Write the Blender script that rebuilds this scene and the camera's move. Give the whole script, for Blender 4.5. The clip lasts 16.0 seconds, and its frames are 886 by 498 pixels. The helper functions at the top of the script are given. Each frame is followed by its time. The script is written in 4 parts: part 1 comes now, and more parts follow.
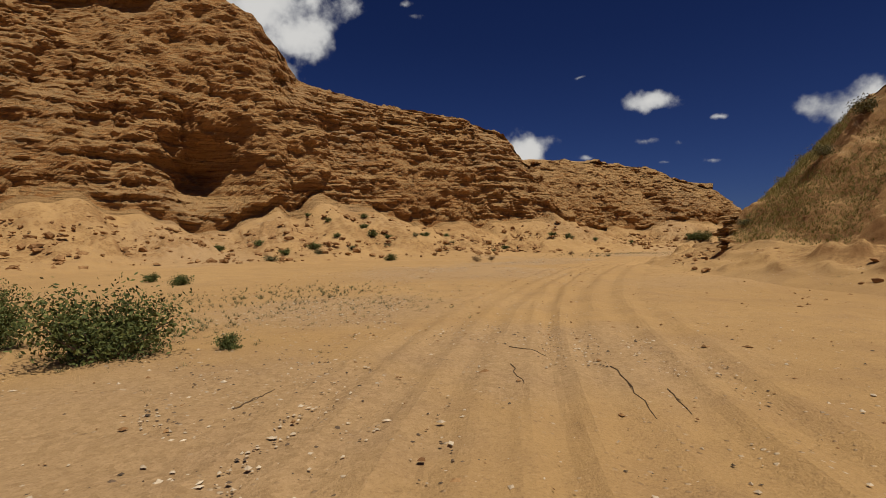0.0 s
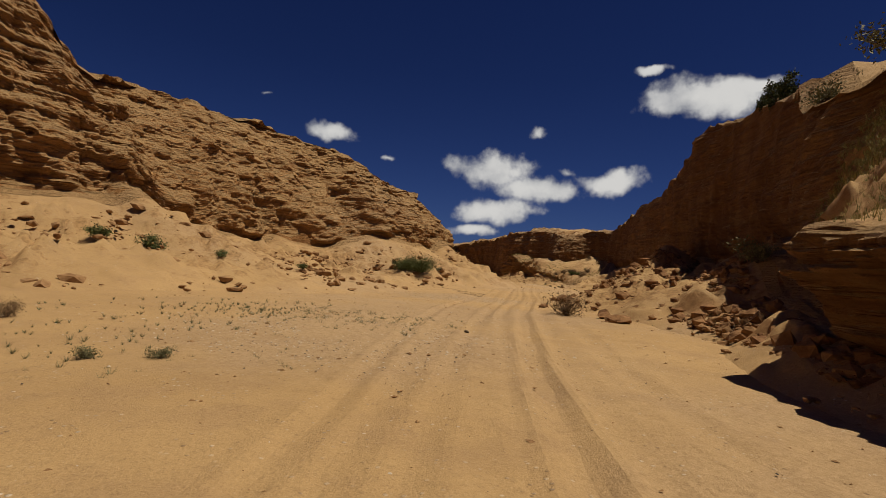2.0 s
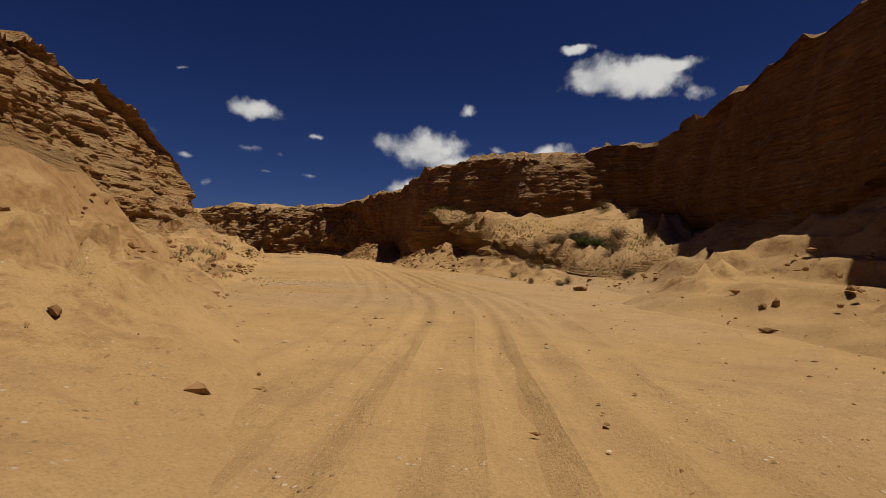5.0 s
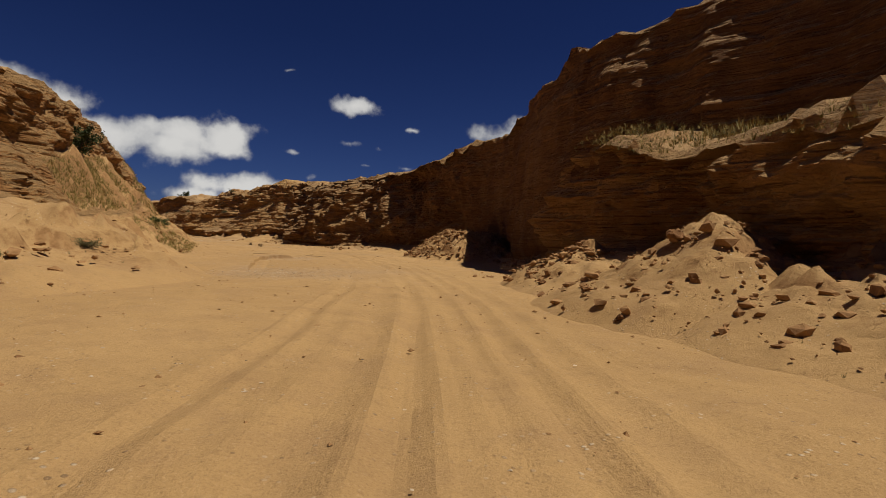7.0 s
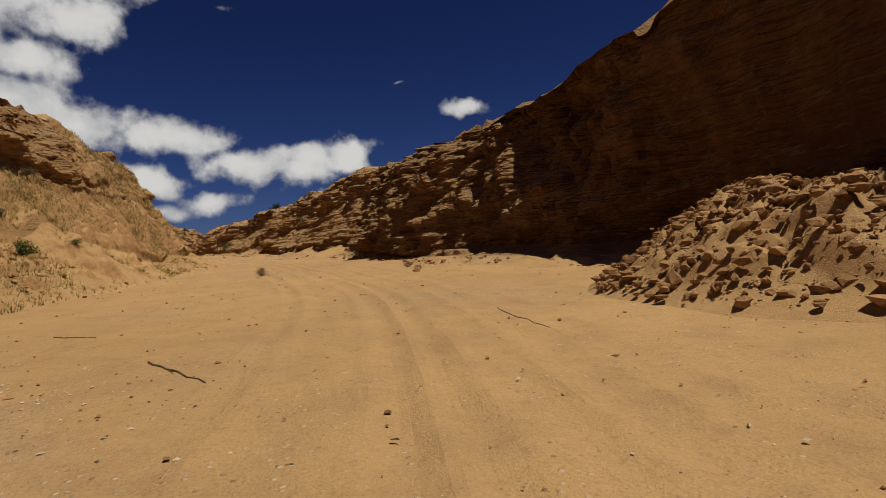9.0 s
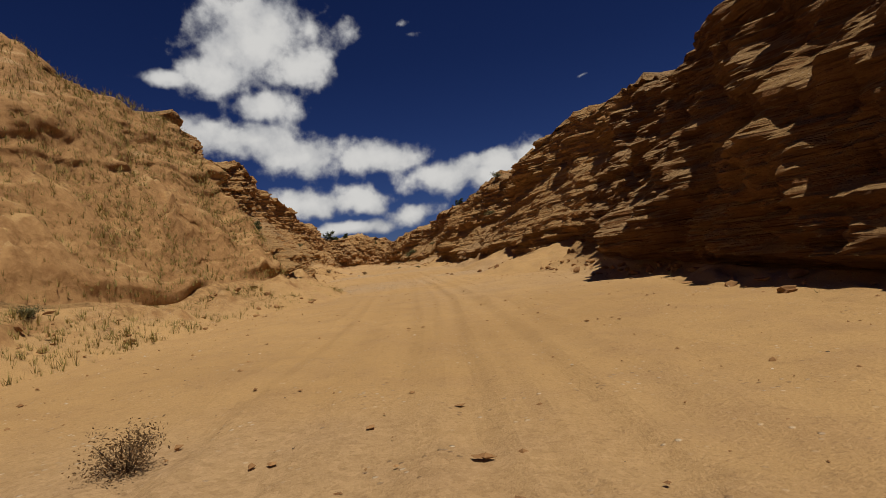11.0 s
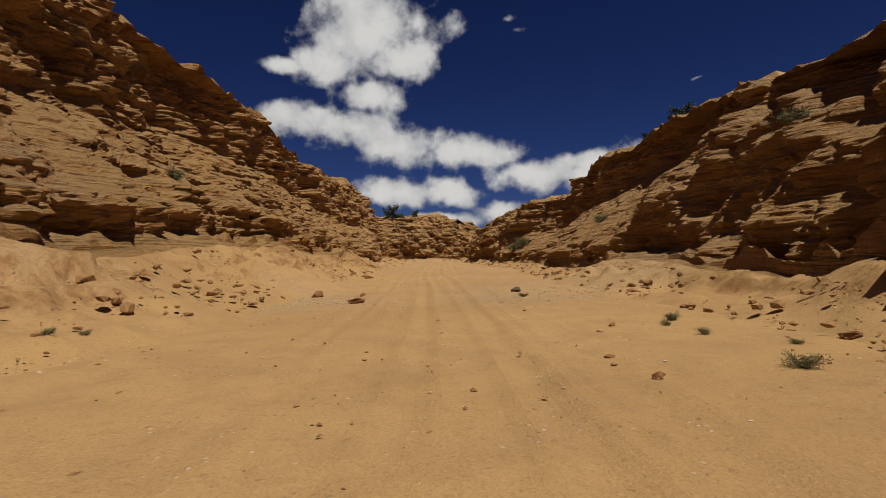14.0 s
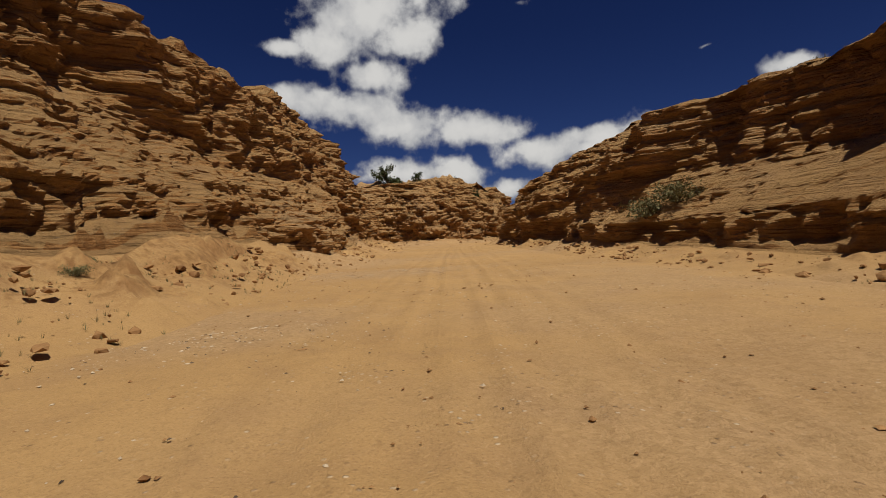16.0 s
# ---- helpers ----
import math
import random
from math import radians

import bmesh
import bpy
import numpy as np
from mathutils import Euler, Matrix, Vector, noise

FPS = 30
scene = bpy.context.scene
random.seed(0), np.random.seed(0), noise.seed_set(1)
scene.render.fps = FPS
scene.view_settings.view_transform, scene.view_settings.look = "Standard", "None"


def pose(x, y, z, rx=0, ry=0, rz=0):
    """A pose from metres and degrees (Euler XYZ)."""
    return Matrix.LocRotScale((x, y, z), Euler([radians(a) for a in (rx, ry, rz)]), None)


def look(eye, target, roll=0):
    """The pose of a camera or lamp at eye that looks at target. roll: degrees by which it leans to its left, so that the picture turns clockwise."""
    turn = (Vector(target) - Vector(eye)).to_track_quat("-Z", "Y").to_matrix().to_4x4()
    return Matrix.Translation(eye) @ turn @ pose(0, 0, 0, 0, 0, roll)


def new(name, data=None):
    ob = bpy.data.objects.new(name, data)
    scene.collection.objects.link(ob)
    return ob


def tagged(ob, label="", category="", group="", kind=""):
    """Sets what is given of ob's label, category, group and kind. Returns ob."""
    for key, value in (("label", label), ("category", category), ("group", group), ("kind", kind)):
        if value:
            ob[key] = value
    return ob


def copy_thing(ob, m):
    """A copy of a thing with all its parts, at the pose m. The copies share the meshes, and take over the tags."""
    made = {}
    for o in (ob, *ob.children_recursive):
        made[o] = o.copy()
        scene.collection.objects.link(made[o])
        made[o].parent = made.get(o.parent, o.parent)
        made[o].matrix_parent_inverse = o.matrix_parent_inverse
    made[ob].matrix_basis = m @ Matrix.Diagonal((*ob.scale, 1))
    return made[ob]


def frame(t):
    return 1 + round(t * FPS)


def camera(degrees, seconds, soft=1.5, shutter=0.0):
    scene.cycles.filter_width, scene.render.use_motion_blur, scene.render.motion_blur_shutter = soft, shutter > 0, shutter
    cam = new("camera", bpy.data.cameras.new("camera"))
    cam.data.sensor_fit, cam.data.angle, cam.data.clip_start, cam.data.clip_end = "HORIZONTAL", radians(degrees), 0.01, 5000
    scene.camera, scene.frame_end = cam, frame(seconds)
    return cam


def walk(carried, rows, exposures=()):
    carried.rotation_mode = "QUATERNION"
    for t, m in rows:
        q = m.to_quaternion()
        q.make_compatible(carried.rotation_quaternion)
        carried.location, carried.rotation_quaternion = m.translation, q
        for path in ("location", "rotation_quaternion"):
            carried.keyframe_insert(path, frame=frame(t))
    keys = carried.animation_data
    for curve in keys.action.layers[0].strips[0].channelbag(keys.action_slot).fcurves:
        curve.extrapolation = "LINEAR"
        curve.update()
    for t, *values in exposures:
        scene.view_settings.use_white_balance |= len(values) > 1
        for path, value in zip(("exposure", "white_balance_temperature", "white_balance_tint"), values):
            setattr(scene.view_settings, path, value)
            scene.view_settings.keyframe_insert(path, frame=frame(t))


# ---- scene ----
cam = camera(80.0, 16.0, soft=0.9)
PATH = [
    (0, (-0.000, -0.000, 1.659), (-0.000, 2.000, 1.628), -0.70),
    (0.5, (1.782, 11.671, 1.571), (2.096, 13.646, 1.617), 0.76),
    (1, (4.713, 21.797, 1.378), (5.354, 23.690, 1.439), 2.52),
    (1.5, (9.187, 32.066, 1.629), (10.098, 33.846, 1.682), 3.01),
    (2, (14.608, 40.898, 1.719), (15.736, 42.548, 1.795), 4.11),
    (2.5, (20.914, 48.961, 1.609), (22.237, 50.459, 1.682), 4.48),
    (3, (28.112, 57.015, 1.553), (29.543, 58.411, 1.602), 3.54),
    (3.5, (36.049, 64.908, 1.617), (37.512, 66.272, 1.616), 3.23),
    (3.7, (39.150, 67.912, 1.612), (40.631, 69.256, 1.639), 4.93),
    (5.8, (68.613, 98.754, 1.605), (69.812, 100.355, 1.582), 2.81),
    (6, (70.180, 101.128, 1.585), (71.344, 102.754, 1.548), 4.21),
    (6.5, (75.498, 109.758, 1.574), (76.558, 111.454, 1.576), 4.05),
    (7, (80.222, 117.417, 1.593), (81.265, 119.123, 1.557), 2.19),
    (7.5, (84.023, 124.580, 1.615), (85.031, 126.308, 1.596), 2.96),
    (8, (88.146, 132.264, 1.509), (89.015, 134.065, 1.509), 0.74),
    (8.5, (90.967, 138.920, 1.507), (91.738, 140.765, 1.468), -2.46),
    (9, (92.956, 145.654, 1.582), (93.586, 147.552, 1.536), -3.50),
    (9.5, (94.714, 152.720, 1.593), (95.145, 154.673, 1.599), -6.04),
    (10, (95.476, 160.366, 1.465), (95.639, 162.359, 1.441), -4.63),
    (10.2, (95.732, 163.059, 1.379), (95.829, 165.057, 1.370), -5.00),
    (12.3, (93.248, 199.007, 1.690), (92.999, 200.991, 1.723), -5.09),
    (12.5, (92.876, 203.815, 1.652), (92.606, 205.797, 1.673), -4.26),
    (13, (90.588, 216.900, 1.634), (90.254, 218.872, 1.619), -5.64),
    (13.5, (88.171, 229.560, 1.542), (87.804, 231.526, 1.506), -6.07),
    (14, (85.815, 240.723, 1.531), (85.421, 242.684, 1.557), -1.25),
    (14.5, (83.260, 251.913, 1.452), (82.816, 253.863, 1.433), -3.52),
    (15, (80.753, 262.567, 1.465), (80.334, 264.522, 1.428), -1.91),
    (15.5, (78.507, 272.363, 1.521), (78.101, 274.321, 1.481), -2.68),
    (16, (76.560, 280.487, 1.537), (76.131, 282.440, 1.487), -2.97),
]
walk(cam, [(t, look(eye, target, roll)) for t, eye, target, roll in PATH])

# ---- world, sun, exposure ----
SUN_AZ, SUN_EL = radians(128.0), radians(68.5)      # clockwise from +y, and up
sun_way = Vector((math.sin(SUN_AZ) * math.cos(SUN_EL), math.cos(SUN_AZ) * math.cos(SUN_EL), math.sin(SUN_EL)))
sun = new("sun", bpy.data.lights.new("sun", "SUN"))
sun.data.energy, sun.data.angle, sun.data.color = 4.8, radians(0.53), (1.0, 0.895, 0.71)
sun.matrix_world = look((0, 0, 60), Vector((0, 0, 60)) - sun_way)
scene.view_settings.exposure = -0.12

world = bpy.data.worlds.new("sky")
scene.world = world
world.use_nodes = True
wn, wl = world.node_tree.nodes, world.node_tree.links
wn.clear()


class Nodes:
    """A short hand for laying out shader nodes."""

    def __init__(self, tree):
        self.n, self.l = tree.nodes, tree.links

    def put(self, slot, value):
        if isinstance(value, bpy.types.NodeSocket):
            self.l.new(value, slot)
        elif value is not None:
            slot.default_value = value

    def math(self, op, a, b=None, c=None, clamp=False):
        node = self.n.new("ShaderNodeMath")
        node.operation, node.use_clamp = op, clamp
        for slot, v in zip(node.inputs, (a, b, c)):
            self.put(slot, v)
        return node.outputs[0]

    def vec(self, op, a, b=None, scale=None):
        node = self.n.new("ShaderNodeVectorMath")
        node.operation = op
        self.put(node.inputs[0], a)
        self.put(node.inputs[1], b)
        if scale is not None:
            self.put(node.inputs["Scale"], scale)
        return node.outputs["Value"] if op in ("DOT_PRODUCT", "LENGTH", "DISTANCE") else node.outputs[0]

    def noise(self, at, scale, detail=4.0, rough=0.55, distort=0.0):
        node = self.n.new("ShaderNodeTexNoise")
        self.put(node.inputs["Vector"], at)
        for key, v in (("Scale", scale), ("Detail", detail), ("Roughness", rough), ("Distortion", distort)):
            node.inputs[key].default_value = v
        return node.outputs[0]

    def voronoi(self, at, scale, feature="F1", out="Distance", rand=1.0):
        node = self.n.new("ShaderNodeTexVoronoi")
        node.feature = feature
        self.put(node.inputs["Vector"], at)
        node.inputs["Scale"].default_value, node.inputs["Randomness"].default_value = scale, rand
        return node.outputs[out]

    def ramp(self, fac, *stops):
        node = self.n.new("ShaderNodeValToRGB")
        self.put(node.inputs[0], fac)
        els = node.color_ramp.elements
        while len(els) < len(stops):
            els.new(0.5)
        for e, (p, c) in zip(els, stops):
            e.position, e.color = p, (*c, 1) if len(c) == 3 else c
        return node.outputs[0]

    def mix(self, fac, a, b, blend="MIX"):
        node = self.n.new("ShaderNodeMix")
        node.data_type, node.blend_type = "RGBA", blend
        self.put(node.inputs[0], fac)
        self.put(node.inputs[6], a if isinstance(a, bpy.types.NodeSocket) else (*a, 1))
        self.put(node.inputs[7], b if isinstance(b, bpy.types.NodeSocket) else (*b, 1))
        return node.outputs[2]

    def mapped(self, at, scale):
        node = self.n.new("ShaderNodeMapping")
        self.put(node.inputs["Vector"], at)
        node.inputs["Scale"].default_value = scale
        return node.outputs[0]

    def step(self, v, lo, hi):
        node = self.n.new("ShaderNodeMapRange")
        node.interpolation_type = "SMOOTHSTEP"
        self.put(node.inputs[0], v)
        node.inputs[1].default_value, node.inputs[2].default_value = lo, hi
        return node.outputs[0]

    def bump(self, height, strength, dist, normal=None):
        node = self.n.new("ShaderNodeBump")
        node.inputs["Strength"].default_value, node.inputs["Distance"].default_value = strength, dist
        self.put(node.inputs["Height"], height)
        self.put(node.inputs["Normal"], normal)
        return node.outputs[0]


# Fair-weather clouds: heading (degrees left of +y), elevation, half width, half height.
CLOUDS_AHEAD = [
    (19.0, 23.4, 7.2, 4.9), (14.7, 20.7, 3.8, 2.9), (23.3, 20.0, 4.1, 2.2), (27.6, 19.4, 3.0, 0.9), (18.9, 16.8, 4.1, 1.9),
    (26.8, 14.4, 4.9, 1.8), (20.6, 13.7, 6.1, 2.5), (15.4, 11.6, 5.8, 2.5), (8.1, 11.0, 6.0, 2.0), (1.0, 8.2, 6.1, 2.0),
    (-3.9, 9.2, 4.0, 1.4), (16.1, 6.8, 6.1, 1.7), (10.6, 6.6, 4.2, 1.4), (11.7, 3.9, 5.5, 0.9), (4.5, 4.8, 3.1, 1.1),
    (9.8, 23.7, 1.6, 2.0), (2.8, 23.0, 1.8, 0.5), (1.2, 1.1, 2.7, 0.8),
]
CLOUDS_LOW = [
    (-8.3, 9.4, 4.0, 2.1), (-3.3, 7.7, 3.9, 2.2), (-10.5, 4.6, 5.5, 1.7), (-6.4, 3.2, 3.1, 1.1), (-21.3, 13.5, 3.3, 0.9), (-15.9, 8.6, 1.4, 0.5),
    (-20.6, 9.7, 1.7, 0.8), (-24.7, 9.3, 1.2, 0.6), (-28.0, 11.8, 0.8, 0.4), (-23.0, 7.3, 1.1, 0.4), (-27.2, 7.6, 1.3, 0.4), (-35.9, 11.7, 1.9, 1.3),
    (-17.4, 6.1, 0.7, 0.4), (-40.0, 11.1, 4.6, 2.0), (-43.8, 9.3, 5.2, 1.7),
]
CLOUDS_RIGHT = [
    (-39.3, 6.8, 5.2, 1.4), (-36.5, 4.7, 2.7, 0.7), (-52.3, 10.5, 3.6, 1.4), (-60.2, 18.1, 6.7, 1.9), (-64.1, 19.2, 3.0, 0.9), (-55.3, 20.7, 2.5, 0.5),
    (-67.0, 16.3, 2.1, 1.0), (-43.5, 14.7, 1.0, 0.6), (-47.3, 11.6, 1.5, 0.5), (-34.6, 11.5, 1.5, 1.0), (-60.9, 10.8, 1.9, 0.9), (-58.6, 9.9, 1.2, 0.5),
    (-21.7, 13.5, 2.3, 1.0), (-14.3, 16.3, 0.8, 0.3), (3.6, 23.8, 1.8, 0.5),
]
CLOUDS_EAST = CLOUDS_LOW + CLOUDS_RIGHT

W = Nodes(world.node_tree)
sky = wn.new("ShaderNodeTexSky")
sky.sky_type, sky.sun_disc = "NISHITA", False
sky.sun_elevation, sky.sun_rotation = SUN_EL, SUN_AZ
sky.altitude, sky.air_density, sky.dust_density, sky.ozone_density = 2000, 1.0, 0.0, 4.0
at = wn.new("ShaderNodeTexCoord").outputs["Generated"]
xyz = wn.new("ShaderNodeSeparateXYZ")
wl.new(at, xyz.inputs[0])
heading = W.math("MULTIPLY", W.math("ARCTAN2", W.math("MULTIPLY", xyz.outputs[0], -1.0), xyz.outputs[1]), 57.29578)
elevation = W.math("MULTIPLY", W.math("ARCSINE", xyz.outputs[2]), 57.29578)
plane = wn.new("ShaderNodeCombineXYZ")
wl.new(heading, plane.inputs[0])
wl.new(elevation, plane.inputs[1])
swirl = wn.new("ShaderNodeTexNoise")
wl.new(at, swirl.inputs["Vector"])
swirl.inputs["Scale"].default_value, swirl.inputs["Detail"].default_value = 9.0, 4.5
warp = W.vec("MULTIPLY", W.vec("SUBTRACT", swirl.outputs[1], (0.5, 0.5, 0.5)), (5.5, 3.6, 0.0))
spot = W.vec("ADD", plane.outputs[0], warp)
nearest = None
calmer = W.vec("ADD", plane.outputs[0], W.vec("MULTIPLY", warp, (0.55, 0.6, 0.0)))
for az, el, w, h in CLOUDS_AHEAD + CLOUDS_EAST:
    away = W.vec("MULTIPLY", W.vec("SUBTRACT", calmer if (az, el, w, h) in CLOUDS_AHEAD else spot, (az, el, 0.0)), (1 / w, 1 / h, 0.0))
    gap = W.vec("LENGTH", away)
    if w < 2.4:
        gap = W.math("ADD", W.math("MULTIPLY", gap, 0.5), 0.74)
    nearest = gap if nearest is None else W.math("SMOOTH_MIN", nearest, gap, 0.25)
puffs = W.noise(at, 24.0, 6, 0.55)
billow = W.noise(at, 11.0, 5, 0.55)
thick = W.math("SUBTRACT", W.math("ADD", 1.12, W.math("MULTIPLY", W.math("SUBTRACT", puffs, 0.5), 1.5)), nearest)
cover = W.step(thick, 0.02, 0.62)
lit = W.mix(W.step(W.math("ADD", W.math("MULTIPLY", thick, 0.45), billow), 0.35, 1.0), (0.33, 0.34, 0.37), (0.68, 0.67, 0.65))
blue = W.mix(1.0, sky.outputs[0], W.ramp(W.math("DIVIDE", elevation, 45.0), (0.0, (0.25, 0.31, 0.60)), (0.45, (0.15, 0.205, 0.44)), (1.0, (0.11, 0.155, 0.375))), "MULTIPLY")
back = wn.new("ShaderNodeBackground")
back.inputs["Strength"].default_value = 0.05
wl.new(blue, back.inputs[0])
white = wn.new("ShaderNodeBackground")
wl.new(lit, white.inputs[0])
both = wn.new("ShaderNodeMixShader")
wl.new(cover, both.inputs[0])
wl.new(back.outputs[0], both.inputs[1])
wl.new(white.outputs[0], both.inputs[2])
wl.new(both.outputs[0], wn.new("ShaderNodeOutputWorld").inputs[0])


# ---- materials ----
def material(name):
    mat = bpy.data.materials.new(name)
    mat.use_nodes = True
    m = Nodes(mat.node_tree)
    m.bsdf = mat.node_tree.nodes["Principled BSDF"]
    m.bsdf.inputs["Roughness"].default_value = 0.9
    m.bsdf.inputs["Specular IOR Level"].default_value = 0.2
    m.at = m.n.new("ShaderNodeNewGeometry").outputs["Position"]
    return mat, m


# beds of gravel beside the track: place and reach
GRAVEL = [(0.5, 26, 6), (-2.6, 5.0, 3.2), (5.2, 37.5, 5), (9.5, 44, 4), (-2.5, 13, 3.5), (1.5, 8, 3), (20, 52, 5), (34, 67, 5), (71.5, 109, 4), (84, 110.5, 4), (86.2, 139.5, 3.5), (88.6, 151, 3),
          (89, 206, 6), (96, 212, 4), (85, 228, 5), (76, 258, 5), (85, 259, 3), (70.5, 289, 3), (69, 302, 4)]


def sand_colour(m, beds=()):
    """Loose tan sand with paler drifts, greyish gravel patches and a scatter of small stones."""
    big = m.noise(m.at, 0.10, 5)
    mid = m.noise(m.at, 0.9, 5, 0.6)
    fine = m.noise(m.at, 7.0, 6, 0.7)
    col = m.ramp(big, (0.3, (0.38, 0.238, 0.106)), (0.7, (0.465, 0.300, 0.139)))
    col = m.mix(m.step(mid, 0.42, 0.72), col, m.mix(0.55, col, (0.33, 0.205, 0.105)))
    gravel = m.step(m.noise(m.at, 0.055, 3), 0.50, 0.64)
    spot = m.vec("ADD", m.vec("MULTIPLY", m.at, (1.0, 1.0, 0.0)), m.vec("MULTIPLY", m.noise(m.at, 0.5, 4), (3.0, 3.0, 0.0)))
    for gx, gy, reach in beds:
        apart = m.vec("DISTANCE", spot, (gx + 1.5, gy + 1.5, 0.0))
        gravel = m.math("MAXIMUM", gravel, m.step(apart, reach * 1.15, reach * 0.55))
    grey = m.n.new("ShaderNodeRGBToBW")
    m.put(grey.inputs[0], m.voronoi(m.at, 16.0, "F1", "Color"))
    grit = grey.outputs[0]
    col = m.mix(m.math("MULTIPLY", gravel, 0.42), col, m.mix(0.4, (0.36, 0.255, 0.165), grit, "OVERLAY"))
    specks = m.math("MULTIPLY", m.step(m.voronoi(m.at, 9.0), 0.24, 0.12), m.step(m.noise(m.at, 1.1, 3), 0.46, 0.62))
    col = m.mix(m.math("MULTIPLY", specks, 0.7), col, m.ramp(m.noise(m.at, 4.1, 0), (0.4, (0.17, 0.11, 0.07)), (0.6, (0.62, 0.53, 0.42))))
    col = m.mix(m.math("MULTIPLY", m.step(fine, 0.5, 0.78), 0.45), col, (0.20, 0.12, 0.06))
    col = m.mix(m.math("MULTIPLY", m.step(m.noise(m.at, 0.35, 6, 0.7), 0.5, 0.7), 0.35), col, (0.30, 0.185, 0.09))
    grain = m.noise(m.at, 34.0, 4, 0.75)
    col = m.mix(m.math("MULTIPLY", m.step(grain, 0.50, 0.66), 0.42), col, (0.21, 0.13, 0.068))
    col = m.mix(m.math("MULTIPLY", m.step(grain, 0.46, 0.30), 0.35), col, (0.56, 0.40, 0.24))
    relief = m.math("ADD", m.math("MULTIPLY", m.math("ADD", fine, grain), 0.5), m.math("ADD", mid, m.math("MULTIPLY", specks, 0.4)))
    return col, relief


def sand_material():
    mat, m = material("sand")
    col, relief = sand_colour(m, GRAVEL)
    m.put(m.bsdf.inputs["Base Color"], col)
    m.put(m.bsdf.inputs["Normal"], m.bump(relief, 0.65, 0.09))
    return mat


def rock_material(name, red_shade):
    """Bedded sandstone: thin rusty and buff beds, dark joints, sand lying on what faces up; the last argument: how far
    a streaky darker red-brown, part rock colour and part painted shade, covers it.
    """
    mat, m = material(name)
    beds = m.noise(m.mapped(m.at, (0.045, 0.045, 1.0)), 1.6, 7, 0.68, 0.3)
    thin = m.noise(m.mapped(m.at, (0.12, 0.12, 6.5)), 1.0, 5, 0.65)
    big = m.noise(m.at, 0.13, 5)
    fine = m.noise(m.at, 2.6, 9, 0.72)
    pits = m.noise(m.at, 0.8, 6, 0.65)
    col = m.ramp(beds, (0.28, (0.31, 0.140, 0.049)), (0.45, (0.40, 0.206, 0.078)), (0.60, (0.46, 0.260, 0.106)), (0.75, (0.50, 0.305, 0.135)))
    col = m.mix(m.math("MULTIPLY", m.step(big, 0.40, 0.75), 0.5), col, (0.37, 0.185, 0.070))
    col = m.mix(m.math("MULTIPLY", m.step(thin, 0.52, 0.72), 0.45), col, (0.19, 0.088, 0.034))
    col = m.mix(m.math("MULTIPLY", m.step(pits, 0.56, 0.72), 0.4), col, (0.19, 0.086, 0.033))
    col = m.mix(m.math("MULTIPLY", m.step(fine, 0.52, 0.74), 0.55), col, (0.48, 0.315, 0.155))
    grain = m.noise(m.at, 11.0, 5, 0.7)
    col = m.mix(m.math("MULTIPLY", m.step(grain, 0.50, 0.66), 0.40), col, (0.18, 0.086, 0.034))
    hair = m.noise(m.mapped(m.at, (0.35, 0.35, 13.0)), 1.0, 4, 0.6, 0.4)
    col = m.mix(m.math("MULTIPLY", m.step(hair, 0.56, 0.66), 0.62), col, (0.14, 0.062, 0.024))
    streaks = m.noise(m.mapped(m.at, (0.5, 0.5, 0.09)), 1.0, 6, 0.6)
    shade_mix = m.math("MULTIPLY", m.math("ADD", 0.55, m.math("MULTIPLY", m.step(streaks, 0.3, 0.65), 0.45)), red_shade)
    col = m.mix(shade_mix, col, m.ramp(fine, (0.3, (0.10, 0.038, 0.014)), (0.7, (0.19, 0.082, 0.031))))
    up = m.n.new("ShaderNodeSeparateXYZ")
    m.put(up.inputs[0], m.n.new("ShaderNodeNewGeometry").outputs["Normal"])
    dust = m.step(m.math("ADD", up.outputs[2], m.math("MULTIPLY", m.math("SUBTRACT", fine, 0.5), 0.6)), 0.36, 0.68)
    sand, grains = sand_colour(m)
    col = m.mix(m.math("MULTIPLY", dust, 0.8), col, sand)
    m.put(m.bsdf.inputs["Base Color"], col)
    relief = m.math("ADD", m.math("ADD", fine, m.math("MULTIPLY", pits, 1.3)), m.math("SUBTRACT", m.math("MULTIPLY", thin, 0.9), m.math("MULTIPLY", m.step(hair, 0.54, 0.68), 0.5)))
    m.put(m.bsdf.inputs["Normal"], m.bump(relief, 1.0, 0.38))
    return mat


